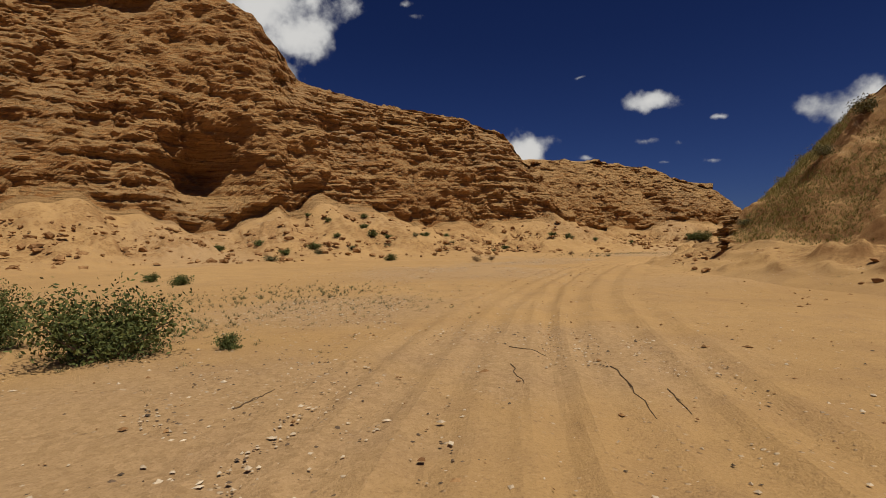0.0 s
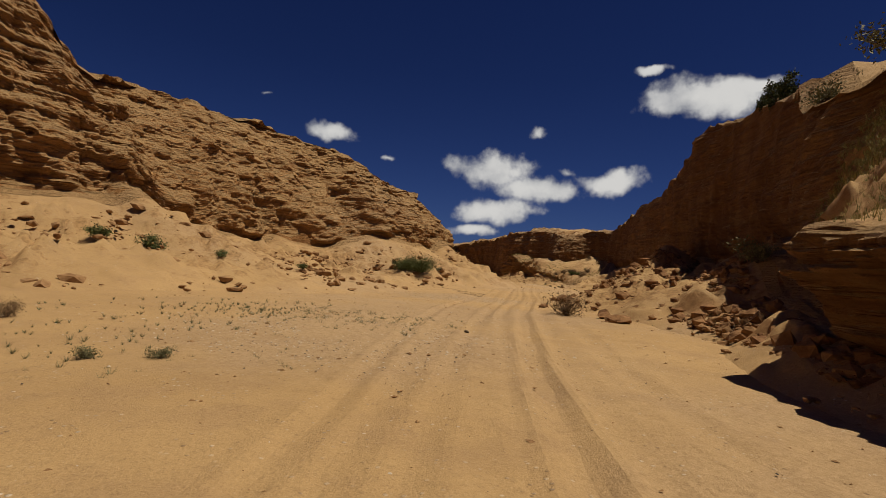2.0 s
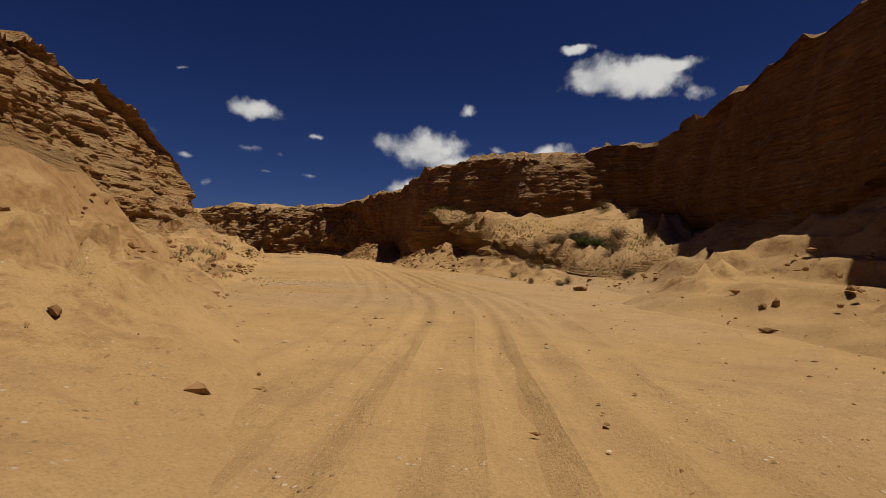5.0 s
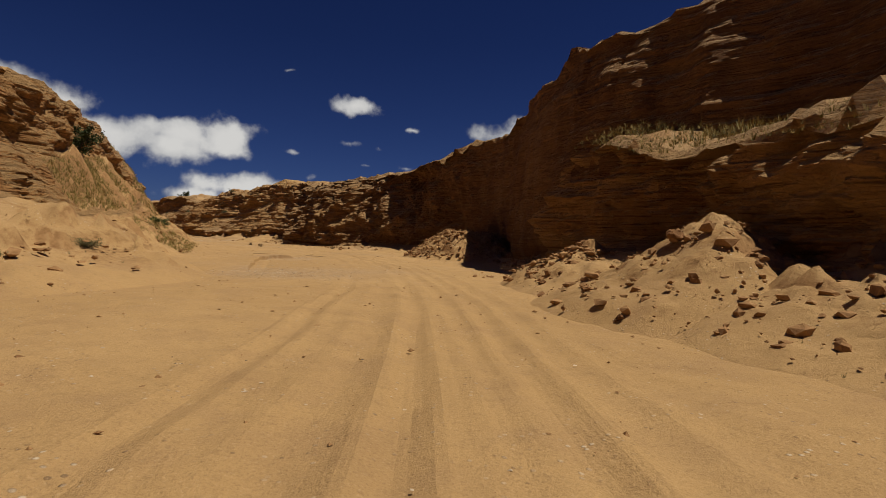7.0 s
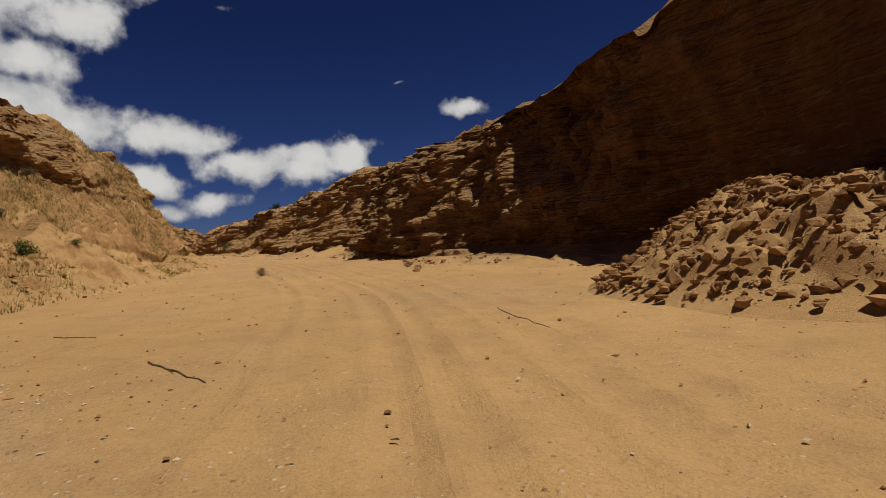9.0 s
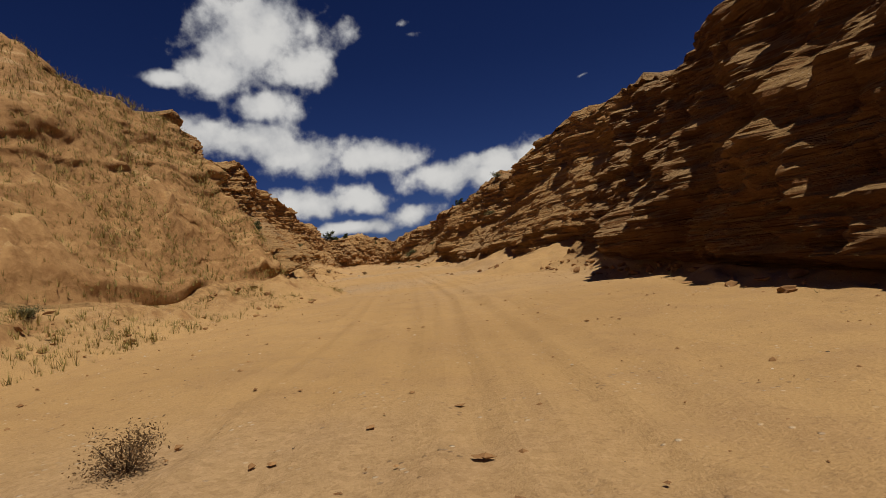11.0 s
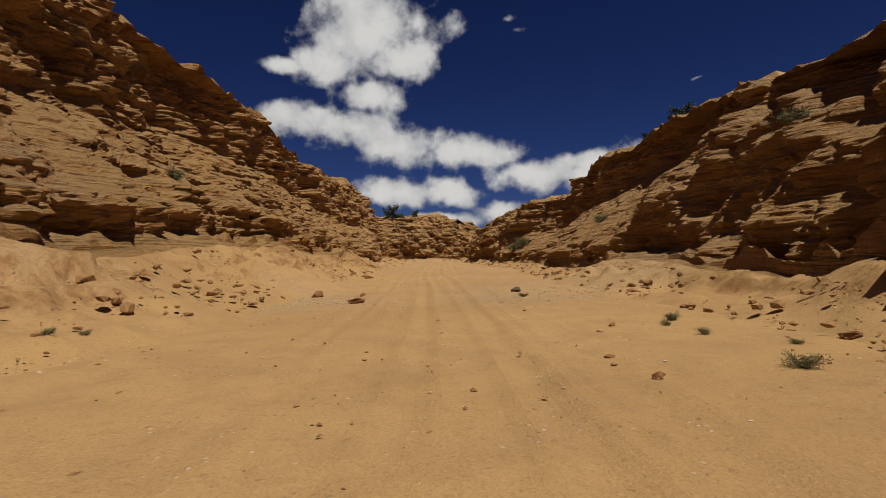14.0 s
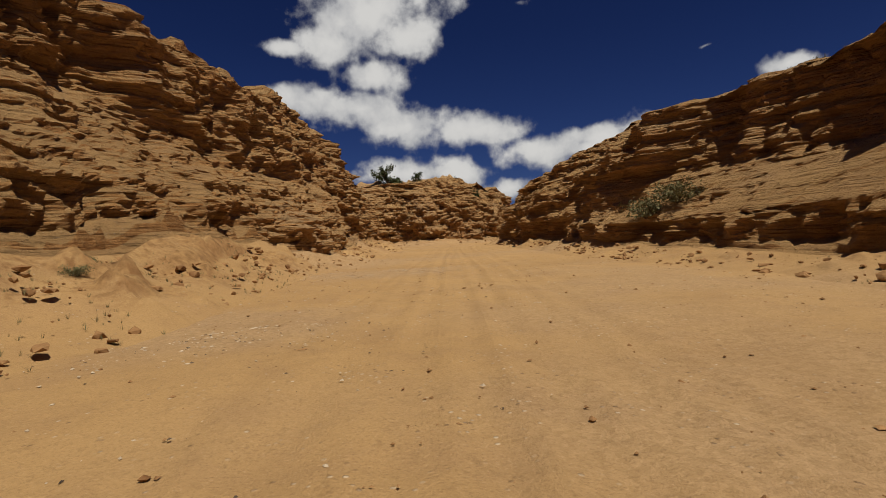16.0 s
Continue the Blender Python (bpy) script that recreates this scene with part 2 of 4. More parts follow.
def talus_material():
    """Sand mixed with fallen sandstone: rusty clods and stony patches."""
    mat, m = material("talus_sand")
    col, relief = sand_colour(m)
    clods = m.noise(m.at, 1.5, 8, 0.72)
    patch = m.noise(m.at, 0.22, 4)
    high = m.n.new("ShaderNodeSeparateXYZ")
    m.put(high.inputs[0], m.at)
    mask = m.step(m.math("ADD", clods, m.math("MULTIPLY", m.math("SUBTRACT", patch, 0.5), 0.9)), 0.47, 0.60)
    mask = m.math("MULTIPLY", mask, m.step(m.math("ADD", high.outputs[2], patch), 0.7, 1.5))
    col = m.mix(m.math("MULTIPLY", mask, 0.75), col, m.ramp(m.noise(m.at, 5.0, 5), (0.35, (0.17, 0.085, 0.035)), (0.65, (0.38, 0.23, 0.10))))
    up = m.n.new("ShaderNodeSeparateXYZ")
    m.put(up.inputs[0], m.n.new("ShaderNodeNewGeometry").outputs["Normal"])
    bare = m.step(m.math("ADD", up.outputs[2], m.math("MULTIPLY", m.math("SUBTRACT", clods, 0.5), 0.6)), 0.80, 0.62)
    col = m.mix(m.math("MULTIPLY", bare, 0.8), col, m.ramp(m.noise(m.at, 3.0, 7, 0.7), (0.32, (0.19, 0.090, 0.036)), (0.68, (0.41, 0.245, 0.112))))
    m.put(m.bsdf.inputs["Base Color"], col)
    m.put(m.bsdf.inputs["Normal"], m.bump(m.math("ADD", relief, m.math("MULTIPLY", m.math("MULTIPLY", clods, 2.0), m.step(high.outputs[2], 0.25, 1.4))), 0.65, 0.09))
    return mat


SAND, LOOSE = sand_material(), talus_material()
# The second stone is redder, with wall shade painted into its colour too.
ROCK, RED_SHADE_ROCK = rock_material("buff_sandstone", 0.0), rock_material("shade_darkened_red_sandstone", 0.8)


# ---- value noise on arrays ----
def lattice(ix, iy, iz, seed):
    h = (ix * 374761393 + iy * 668265263 + iz * 2147483647 + seed * 974711) & 0xFFFFFFFF
    h = ((h ^ (h >> 13)) * 1274126177) & 0xFFFFFFFF
    h = ((h ^ (h >> 16)) * 2246822519) & 0xFFFFFFFF
    return ((h ^ (h >> 15)) & 0xFFFFFF) / float(0xFFFFFF) * 2 - 1


def vnoise(x, y, z, seed=0):
    x, y, z = np.broadcast_arrays(np.asarray(x, float), np.asarray(y, float), np.asarray(z, float))
    ix, iy, iz = (np.floor(v).astype(np.int64) for v in (x, y, z))
    fx, fy, fz = (v - np.floor(v) for v in (x, y, z))
    fx, fy, fz = (f * f * f * (f * (f * 6 - 15) + 10) for f in (fx, fy, fz))
    out = 0.0
    for dx in (0, 1):
        for dy in (0, 1):
            for dz in (0, 1):
                w = (fx if dx else 1 - fx) * (fy if dy else 1 - fy) * (fz if dz else 1 - fz)
                out = out + w * lattice(ix + dx, iy + dy, iz + dz, seed)
    return out


def fbm(x, y, z, octaves=4, seed=0, gain=0.5):
    total, amp = 0.0, 1.0
    for o in range(octaves):
        total = total + amp * vnoise(x * 2**o, y * 2**o, z * 2**o, seed + o * 17)
        amp *= gain
    return total


def grid_mesh(name, pts, mat):
    """A mesh from an array of rows of points; the list of neighbours is a plain grid."""
    nu, nv = pts.shape[:2]
    idx = np.arange(nu * nv).reshape(nu, nv)
    quads = np.stack([idx[:-1, :-1], idx[1:, :-1], idx[1:, 1:], idx[:-1, 1:]], -1).reshape(-1, 4)
    me = bpy.data.meshes.new(name)
    me.vertices.add(nu * nv)
    me.vertices.foreach_set("co", pts.reshape(-1).astype(np.float32))
    me.loops.add(quads.size)
    me.loops.foreach_set("vertex_index", quads.reshape(-1).astype(np.int32))
    me.polygons.add(len(quads))
    me.polygons.foreach_set("loop_start", (np.arange(len(quads)) * 4).astype(np.int32))
    me.update(calc_edges=True)
    me.polygons.foreach_set("use_smooth", np.zeros(len(quads), bool))
    me.materials.append(mat)
    me.update()
    return new(name, me)


def smooth_line(rows, step):
    """Catmull-Rom through the stations of a line, at even steps of its plan length."""
    p = np.array(rows, float)
    p = np.vstack([2 * p[0] - p[1], p, 2 * p[-1] - p[-2]])
    out = []
    for i in range(1, len(p) - 2):
        t = np.linspace(0, 1, 60, endpoint=False)[:, None]
        a, b, c, d = p[i - 1:i + 3]
        out.append(0.5 * (2 * b + (c - a) * t + (2 * a - 5 * b + 4 * c - d) * t**2 + (3 * b - a - 3 * c + d) * t**3))
    q = np.vstack(out)
    s = np.r_[0, np.cumsum(np.hypot(*np.diff(q[:, :2], axis=0).T))]
    ss = np.arange(0, s[-1], step)
    return ss, np.stack([np.interp(ss, s, q[:, k]) for k in range(q.shape[1])], 1)


def ease(a, b, x):
    t = np.clip((x - a) / (b - a), 0, 1)
    return t * t * (3 - 2 * t)


# ---- the cliffs: stations of foot x, foot y, foot height, rim height, setback of the rim, width of the talus ----
LEFT = [
    (-70, -40, 4, 24, 10, 8), (-55, 20, 4, 25, 10, 20), (-37.3, 47.4, 4.5, 27.5, 9.9, 22), (-23.9, 59.9, 4.5, 31.6, 5.9, 20), (-19, 62.2, 5.2, 27.4, 5.9, 19),
    (-15, 64, 6.0, 23.6, 6.9, 18), (-3.5, 73.8, 6.0, 21.2, 6, 20), (4.6, 79.2, 4.4, 20.2, 5.1, 18), (11.5, 81, 5.5, 17.8, 5.0, 19), (17.5, 82.6, 6.0, 14.2, 6.3, 20),
    (29.8, 92.5, 4.1, 16.1, 7.9, 20), (47, 93.2, 4.5, 13.0, 10, 16), (59.6, 102.4, 4.0, 12.2, 7.0, 5), (64.8, 115, 2.2, 10.0, 6.5, 4.5),
    (69, 126, 2.5, 13.0, 7.5, 6),
]
LEFT_MID = [
    (69, 126, 2.5, 13.0, 7.5, 6), (76, 138.5, 2, 11.9, 6.0, 7), (78, 144, 2, 9.8, 4.4, 5.5), (78.8, 148.5, 2, 7.6, 2.8, 5), (79.8, 155.3, 2.2, 9.2, 3.4, 4.5), (80.9, 164, 2.5, 10.0, 4.2, 4.5),
    (81.8, 172, 2.8, 11.2, 5.0, 5.5), (82.4, 181, 2.7, 12.0, 5.6, 5.5), (84.3, 190, 1.8, 11.9, 6.5, 4), (85.2, 197, 1.4, 10.6, 6, 4), (85.6, 203, 1.2, 9.8, 5.5, 3.5), (82.8, 209, 1.9, 12, 6.3, 4),
    (77.8, 226, 2.0, 13.7, 8.4, 5), (75.5, 240.2, 2.1, 14.4, 6.0, 5.5),
]
LEFT_END = [
    (75.5, 240.2, 2.1, 14.4, 6.0, 5.5), (71.8, 255.9, 2.1, 13.9, 6.8, 5.5), (68.7, 269.9, 2.0, 15.4, 7.6, 6), (65.7, 288, 1.8, 13.5, 5.5, 6),
    (61.6, 303.9, 1.7, 13.0, 6.2, 5), (61.2, 313.9, 0.8, 12.3, 5, 4), (56.8, 330.1, 1.2, 13.7, 5.3, 5), (50.7, 353.2, 1.3, 13.2, 5.6, 5),
    (45.7, 369.5, 1, 11.0, 4.3, 4), (54, 373.6, 0.9, 12.7, 5, 4), (64.1, 377.8, 0.5, 11.9, 4.7, 4), (68.9, 399.9, 0.8, 8.9, 2.5, 4),
]
RIGHT = [
    (18, -40, 1, 8, 9, 6), (19, 5, 1, 8, 9, 6), (15.3, 26, 1.2, 9.1, 8, 5), (18.6, 35.0, 1.0, 8.4, 6.5, 4),
    (21.5, 38.6, 0.6, 7.6, 6.0, 2.5), (26, 43.6, 0.7, 8.5, 5.0, 2.6), (32.2, 47.4, 1.2, 9.5, 2.4, 3.6), (37.6, 51.0, 3.0, 9.4, 0.9, 6.5), (42.8, 53.4, 3.7, 11.4, 0.9, 8.5), (50.4, 58.2, 3.7, 14.0, 0.9, 9.5), (56.6, 65.4, 3, 14.5, 0.9, 8.5), (65, 73, 3, 13.5, 0.9, 8.5), (76.2, 83.3, 3, 13.2, 0.9, 8.5),
    (92.18, 99.68, 4, 12.7, 0.9, 12), (101.7, 110.4, 5, 12, 0.9, 16),
]
RIGHT_MID = [
    (100.2, 112, 5, 12, 3.1, 16), (96.1, 119.1, 3.5, 10.1, 2.2, 12), (99.4, 127.4, 2.1, 12, 2.7, 8), (99.19, 137.2, 0.5, 11.3, 0.9, 2.5),
    (105.0, 148.8, 0.5, 10.6, 0.9, 2.5), (107.6, 157, 0.6, 10.9, 0.9, 4), (107, 163, 0.5, 10.1, 0.9, 4), (103.6, 175, 0.4, 9.1, 4.2, 4), (102.2, 189.9, 0.4, 9.3, 5.4, 3),
    (100.7, 205, 0.6, 9.4, 5.6, 4),
]
RIGHT_END = [
    (100.7, 205, 0.6, 9.4, 5.6, 4), (98.5, 218.5, 0.9, 10.2, 4.8, 4), (96, 229.8, 0.4, 9.2, 7.1, 5), (94, 239.8, 0.4, 10.2, 6, 5),
    (92.4, 251.9, 1.2, 7.9, 4.4, 4.5), (90.8, 264, 1.1, 8.5, 4.8, 4.5), (86.4, 281, 0.6, 10.4, 7.6, 3.5), (84.5, 296.3, 0.6, 10.3, 5.8, 4), (82.7, 302, 0.6, 8.5, 6.0, 4),
    (80.4, 312.1, 0.8, 8.5, 5.4, 4), (75.5, 330.2, 0.6, 9.4, 6.4, 3), (69.5, 350, 0.7, 6.5, 4.5, 3), (70.3, 372.1, 0.8, 10.1, 4.6, 3),
    (80, 400, 0.8, 10, 5, 3),
]


def ground_height(x, y):
    z = 0.10 * fbm(x * 0.07, y * 0.07, 0, 3, 51) + 0.03 * fbm(x * 0.5, y * 0.5, 0, 3, 57)
    return z


def layered(px, py, lay, thick, seed, freq):
    """A step for each bed of rock, changing slowly along the bed."""
    k = lay / thick
    i = np.floor(k)
    f = np.clip((k - i) / 0.12, 0, 1)
    here, below = (vnoise(px * freq, py * freq, j * 7.31 + 0.5, seed) for j in (i, i - 1))
    return below + (here - below) * f


TALUS, SLOPE, RIM, TOP = [], [], [], {}


def blocks(s, lay, thick, wide, seed):
    """Beds broken by upright joints into blocks that stand out by different amounts."""
    i = np.floor(lay / thick).astype(np.int64)
    shift = lattice(i, i * 0 + 3, i * 0, seed) * 0.5
    j = np.floor(s / (wide * (1 + 0.5 * lattice(i, i * 0, i * 0 + 5, seed))) + shift).astype(np.int64)
    return lattice(i, j, i * 0, seed + 1)


def cliff(names, label, parts, side, step=0.23, rows=126, far=60.0, rise=2.0, soft=None, broken=0.0, rock=None):
    """One wall of the wash, cut into lengths. side: +1 where the wash lies to the right of the line's run, -1 to its left."""
    line = parts[0] + [r for p in parts[1:] for r in p[1:]]
    s, q = smooth_line(line, step)
    x, y, zf, zr, back_off, talus = (q[:, k][:, None] for k in range(6))
    d = np.gradient(q[:, :2], axis=0)
    k = np.ones(41) / 41
    d = np.stack([np.convolve(np.pad(d[:, j], 20, mode="edge"), k, "valid") for j in range(2)], 1)
    d /= np.linalg.norm(d, axis=1)[:, None]
    nx, ny = side * d[:, 1][:, None], -side * d[:, 0][:, None]
    a = np.linspace(0, 1, 34)[None]
    zf = zf * (1 + (1.0 if far > 20 else 0.4) * (0.35 * vnoise(x * 0.12, y * 0.12, 0, 5) + 0.2 * vnoise(x * 0.4, y * 0.4, 0, 6)))
    out_t = talus * (1 - a) * (1 + 0.25 * vnoise(x * 0.1, y * 0.1, 0, 7))
    z_t = zf * (0.4 * a + 0.6 * a**2.4) - 0.5 * (1 - a) ** 4
    b = np.linspace(0, 1, rows)[None]
    lean = 0.45 + 0.25 * vnoise(x * 0.06, y * 0.06, 0, 8)
    gentle = np.zeros_like(x) if soft is None else soft(x, y)
    lean = lean + (1 - lean) * gentle
    if side > 0:
        reach = ease(200, 209, y) * ease(330, 312, y) + 0.85 * ease(140, 152, y) * ease(209, 200, y) + 0.5 * ease(106, 114, y) * ease(152, 140, y)
    else:
        reach = ease(198, 207, y) * ease(324, 314, y) * (1 - 0.9 * ease(240, 247, y) * ease(276, 267, y))
    terrace = (0.84 + 0.16 * vnoise(x * 0.08, y * 0.08, 0, 50)) * reach * (1 - gentle) * (far > 20)
    rest_of = 0.08 if side > 0 else 0.24
    low, high = 0.12 * ease(198, 207, y), 0.50 + 0.10 * vnoise(x * 0.05, y * 0.05, 3, 52)
    out_w = -back_off * ((1 - terrace) * (lean * b + (1 - lean) * b**3) + terrace * (0.06 * b + (0.94 - rest_of) * np.clip((b - low) / (high - low), 0, 1) + rest_of * np.clip((b - high) / (1 - high), 0, 1)))
    # where a sheer face stands below a grassy shoulder
    shoulder = ease(38.5, 40.5, y) * ease(50, 46.5, y) * (side < 0 and far > 20)
    foothill = 0.9 * ease(143, 152, y) * ease(206, 200, y) * (side > 0 and far > 20)
    out_w = out_w * (1 - shoulder) - shoulder * back_off * (0.04 * b + 0.96 * np.clip((b - 0.30) / 0.70, 0, 1))
    zr = zr + (0.5 if far > 5 else 0.06) * fbm(x * 0.15, y * 0.15, 0, 3, 9)
    zr = zf + (zr - zf) * (1 - broken + broken * np.clip(0.35 + 1.9 * vnoise(x * 0.33, y * 0.33, 0, 49), 0.0, 1.5))
    z_w = zf + (zr - zf) * b
    c = np.linspace(0.004, 1, 12)[None] ** 2
    out_p = -back_off - far * c
    back_slope = 0.9 * ease(38, 44, y) * ease(58, 51, y) if side < 0 and far > 20 else 0.0
    z_p = zr + ((0.6 if far > 5 else 0.1) + back_slope) * (1 - np.exp(-c * 30)) + (rise(x, y) if callable(rise) else rise) * c
    if far > 20:
        z_p[:, -1] = -0.6
    out = np.hstack([out_t, out_w[:, 1:], out_p])
    z = np.hstack([z_t, z_w[:, 1:], z_p])
    wall = np.hstack([np.zeros_like(out_t), ease(0, 0.05, b)[:, 1:] * np.ones_like(out_w[:, 1:]), np.zeros_like(out_p)])
    soft_part = np.hstack([gentle + 0 * a, np.maximum(np.maximum(gentle, shoulder * ease(0.27, 0.35, b)), foothill * ease(high, high - 0.08, b))[:, 1:], np.maximum(gentle, shoulder) + 0 * c])
    px, py = x + nx * out, y + ny * out
    lay = z + 0.9 * vnoise(px * 0.025, py * 0.025, 0, 3) + 0.35 * vnoise(px * 0.12, py * 0.12, 0, 4)
    beds = np.clip(0.55 + 1.1 * vnoise(px * 0.09, py * 0.09, z * 0.16, 10), 0.08, 1.3)
    ledge = 0.45 * layered(px, py, lay, 1.3, 11, 0.055) + 0.32 * layered(px, py, lay, 0.47, 12, 0.12) + 0.24 * layered(px, py, lay, 0.23, 13, 0.25)
    run = s[:, None] + 0.7 * vnoise(px * 0.5, py * 0.5, lay * 0.7, 14)
    early = ease(158, 146, y) if side > 0 else 0 * y
    ledge = beds * ((1 - 0.4 * early) * ledge + 0.20 * blocks(run, lay, 0.9, 2.6, 81) + 0.12 * blocks(run, lay, 0.38, 1.3, 83))
    gully = 1.7 * fbm(px * 0.085, py * 0.085, z * 0.035, 3, 23) - 1.0 * np.abs(fbm(px * 0.28, py * 0.28, z * 0.07, 3, 27))
    joint = np.abs(fbm(px * 0.45, py * 0.45, z * 0.10, 2, 35))
    crag = 0.60 * fbm(px * 0.5, py * 0.5, z * 0.75, 5, 31, 0.6) + 0.08 * fbm(px * 2.2, py * 2.2, z * 3.0, 2, 32) - 0.65 * np.exp(-(joint / 0.06) ** 2) * np.clip(0.5 + vnoise(px * 0.1, py * 0.1, z * 0.2, 36), 0, 1)
    crag = crag - 1.9 * np.clip(vnoise(px * 0.26, py * 0.26, z * 0.38, 38) - 0.42, 0, 1) - 1.3 * np.clip(vnoise(px * 0.7, py * 0.7, z * 0.9, 39) - 0.5, 0, 1)
    crag = crag * (1 - 0.35 * early)
    small = np.minimum(1.0, (zr - zf) / (4.0 if far > 20 else 1.5))
    plain_wall = ease(42, 50, y) * ease(168, 154, y) if side < 0 and far > 20 else 0 * y
    worn = small * (1 - 0.72 * plain_wall)
    upper = np.hstack([0 * a + 0 * x, ease(high, high + 0.1, b)[:, 1:], 0 * c + 0 * x])
    calm = 1 - (0.72 - 0.3 * ease(246, 262, y) * (side > 0)) * terrace * np.hstack([0 * a + 0 * x, (ease(low, low + 0.06, b) * ease(high + 0.06, high - 0.02, b))[:, 1:], 0 * c + 0 * x])
    push = wall * calm * (worn * (ledge + crag) + small * (1 - 0.4 * plain_wall) * (1 - 0.6 * terrace * (1 - upper)) * (gully + 0.5 - 0.4 * terrace) + small * terrace * upper * 1.1 * fbm(px * 0.16, py * 0.16, z * 0.05, 2, 29))
    under = np.exp(-((z - zf - 0.5) / 0.7) ** 2) * np.clip(vnoise(px * 0.18, py * 0.18, 0, 33) + 0.35, 0, 1)
    push = push - wall * 1.1 * small * (1 - 0.85 * terrace) * under
    hollow = np.exp(-((px + 26.5) ** 2 + (py - 59.5) ** 2 + ((z - 9.5) * 1.1) ** 2) / 15.0)
    push = push - wall * 7.5 * hollow
    push = push * (1 - 0.85 * soft_part)
    px, py = px + nx * push, py + ny * push
    loose = np.maximum(1 - wall, soft_part)
    TALUS.append(np.stack([px, py, z], -1)[30:-30, 4:30].reshape(-1, 3))
    SLOPE.append(np.stack([px, py, z], -1)[:, 34:33 + rows][(soft_part > 0.5)[:, 34:33 + rows]])
    TOP[names[0]] = np.stack([px, py, z], -1)[20:-20, -11:-2].reshape(-1, 3)
    RIM.append(np.stack([px, py, z], -1)[40:-40, -10:-6].reshape(-1, 3))
    lump = fbm(px * 0.3, py * 0.3, 0, 4, 41)
    rubble = np.clip(fbm(px * 1.3, py * 1.3, 0, 3, 43), 0, 1) * np.clip(0.5 + lump, 0, 1)
    head = np.hstack([ease(1.0, 0.72, a), 1 + 0 * b[:, 1:], 1 + 0 * c])
    z = z + (1.0 if far > 5 else 0.3) * head * loose * np.clip(z + 0.2, 0, 1) * (0.36 * lump + 0.55 * rubble)
    shelf = z / 0.8 + 0.5 * vnoise(px * 0.15, py * 0.15, 0, 47)
    stony = ease(42, 46, y) * ease(76, 70, y) * (side < 0)
    cut = 0.8 * (ease(0.6, 0.95, shelf - np.floor(shelf)) - (shelf - np.floor(shelf)))
    z = z + head * (1 - wall) * np.clip(z - 0.5, 0, 1) * (out > -1) * (1 - 0.85 * stony) * cut * np.clip(1.6 * vnoise(px * 0.16, py * 0.16, 0, 48) + 0.15, 0, 0.9)
    pts = np.stack([px, py, z], -1)
    slot = np.zeros(pts.shape[1] - 1, int)
    slot[:31] = 1
    slot[-9:] = 1
    slots = np.where(soft_part[1:, 1:] > 0.5, 1, slot[None])
    if side < 0:
        pts, slots = pts[:, ::-1], slots[:, ::-1]
    ends = [0]
    for p in parts:
        ends.append(int(np.argmin(np.hypot(q[:, 0] - p[-1][0], q[:, 1] - p[-1][1]))))
    ends[-1] = len(q) - 1
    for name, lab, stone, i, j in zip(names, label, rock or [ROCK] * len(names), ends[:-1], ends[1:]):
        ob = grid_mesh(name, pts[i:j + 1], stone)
        ob.data.materials.append(LOOSE)
        ob.data.polygons.foreach_set("material_index", slots[i:j].reshape(-1).astype(np.int32))
        ob.data.polygons.foreach_set("use_smooth", slots[i:j].reshape(-1) == 1)
        ob.data.update()
        tagged(ob, lab, "cliff", kind="structure")


cliff(("cliff_wall_1", "cliff_wall_2", "cliff_wall_3"), (
    "tall ochre sandstone cliff with a sandy talus foot", "eroded sandstone bluff with grassy talus",
    "layered sandstone cliff beside the sandy wash"), (LEFT, LEFT_MID, LEFT_END), 1,
    soft=lambda x, y: (0.15 + 0.6 * ease(184, 194, y)) * ease(150, 168, y) * ease(207, 200, y))
# the first two lengths take the stone darkened to deepen their shade
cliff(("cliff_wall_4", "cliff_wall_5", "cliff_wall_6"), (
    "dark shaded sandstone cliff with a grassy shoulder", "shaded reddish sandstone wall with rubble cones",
    "banded sandstone cliff rising from sand"), (RIGHT, RIGHT_MID, RIGHT_END), -1, rock=(RED_SHADE_ROCK, RED_SHADE_ROCK, ROCK),
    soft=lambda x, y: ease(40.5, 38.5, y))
# a lower bench under the upper wall, with a bank at its foot
BENCH = [
    (92, 97, 0.2, 0.6, 0.6, 2), (87.2, 104.8, 0.5, 0.8, 0.5, 4), (88.2, 110, 0.9, 1.25, 0.6, 5), (89.3, 114.5, 1.2, 1.9, 0.7, 5), (90.6, 118.8, 1.5, 2.9, 0.8, 5),
    (92.9, 123.8, 1.4, 4.2, 0.8, 5), (95.3, 129.6, 1.4, 5.2, 0.6, 5.5), (97.8, 134.2, 1.1, 6.0, 0.6, 4.5), (100.5, 139.5, 0.4, 4.5, 1, 2), (106, 143, 0.4, 3, 1, 2),
]
cliff(("bench_wall",), ("lower sandstone bench with a sandy grass-grown top",), (BENCH,), -1, rows=50, far=16.0, rise=lambda x, y: 3.5 * ease(130, 116, y) + 0.8)
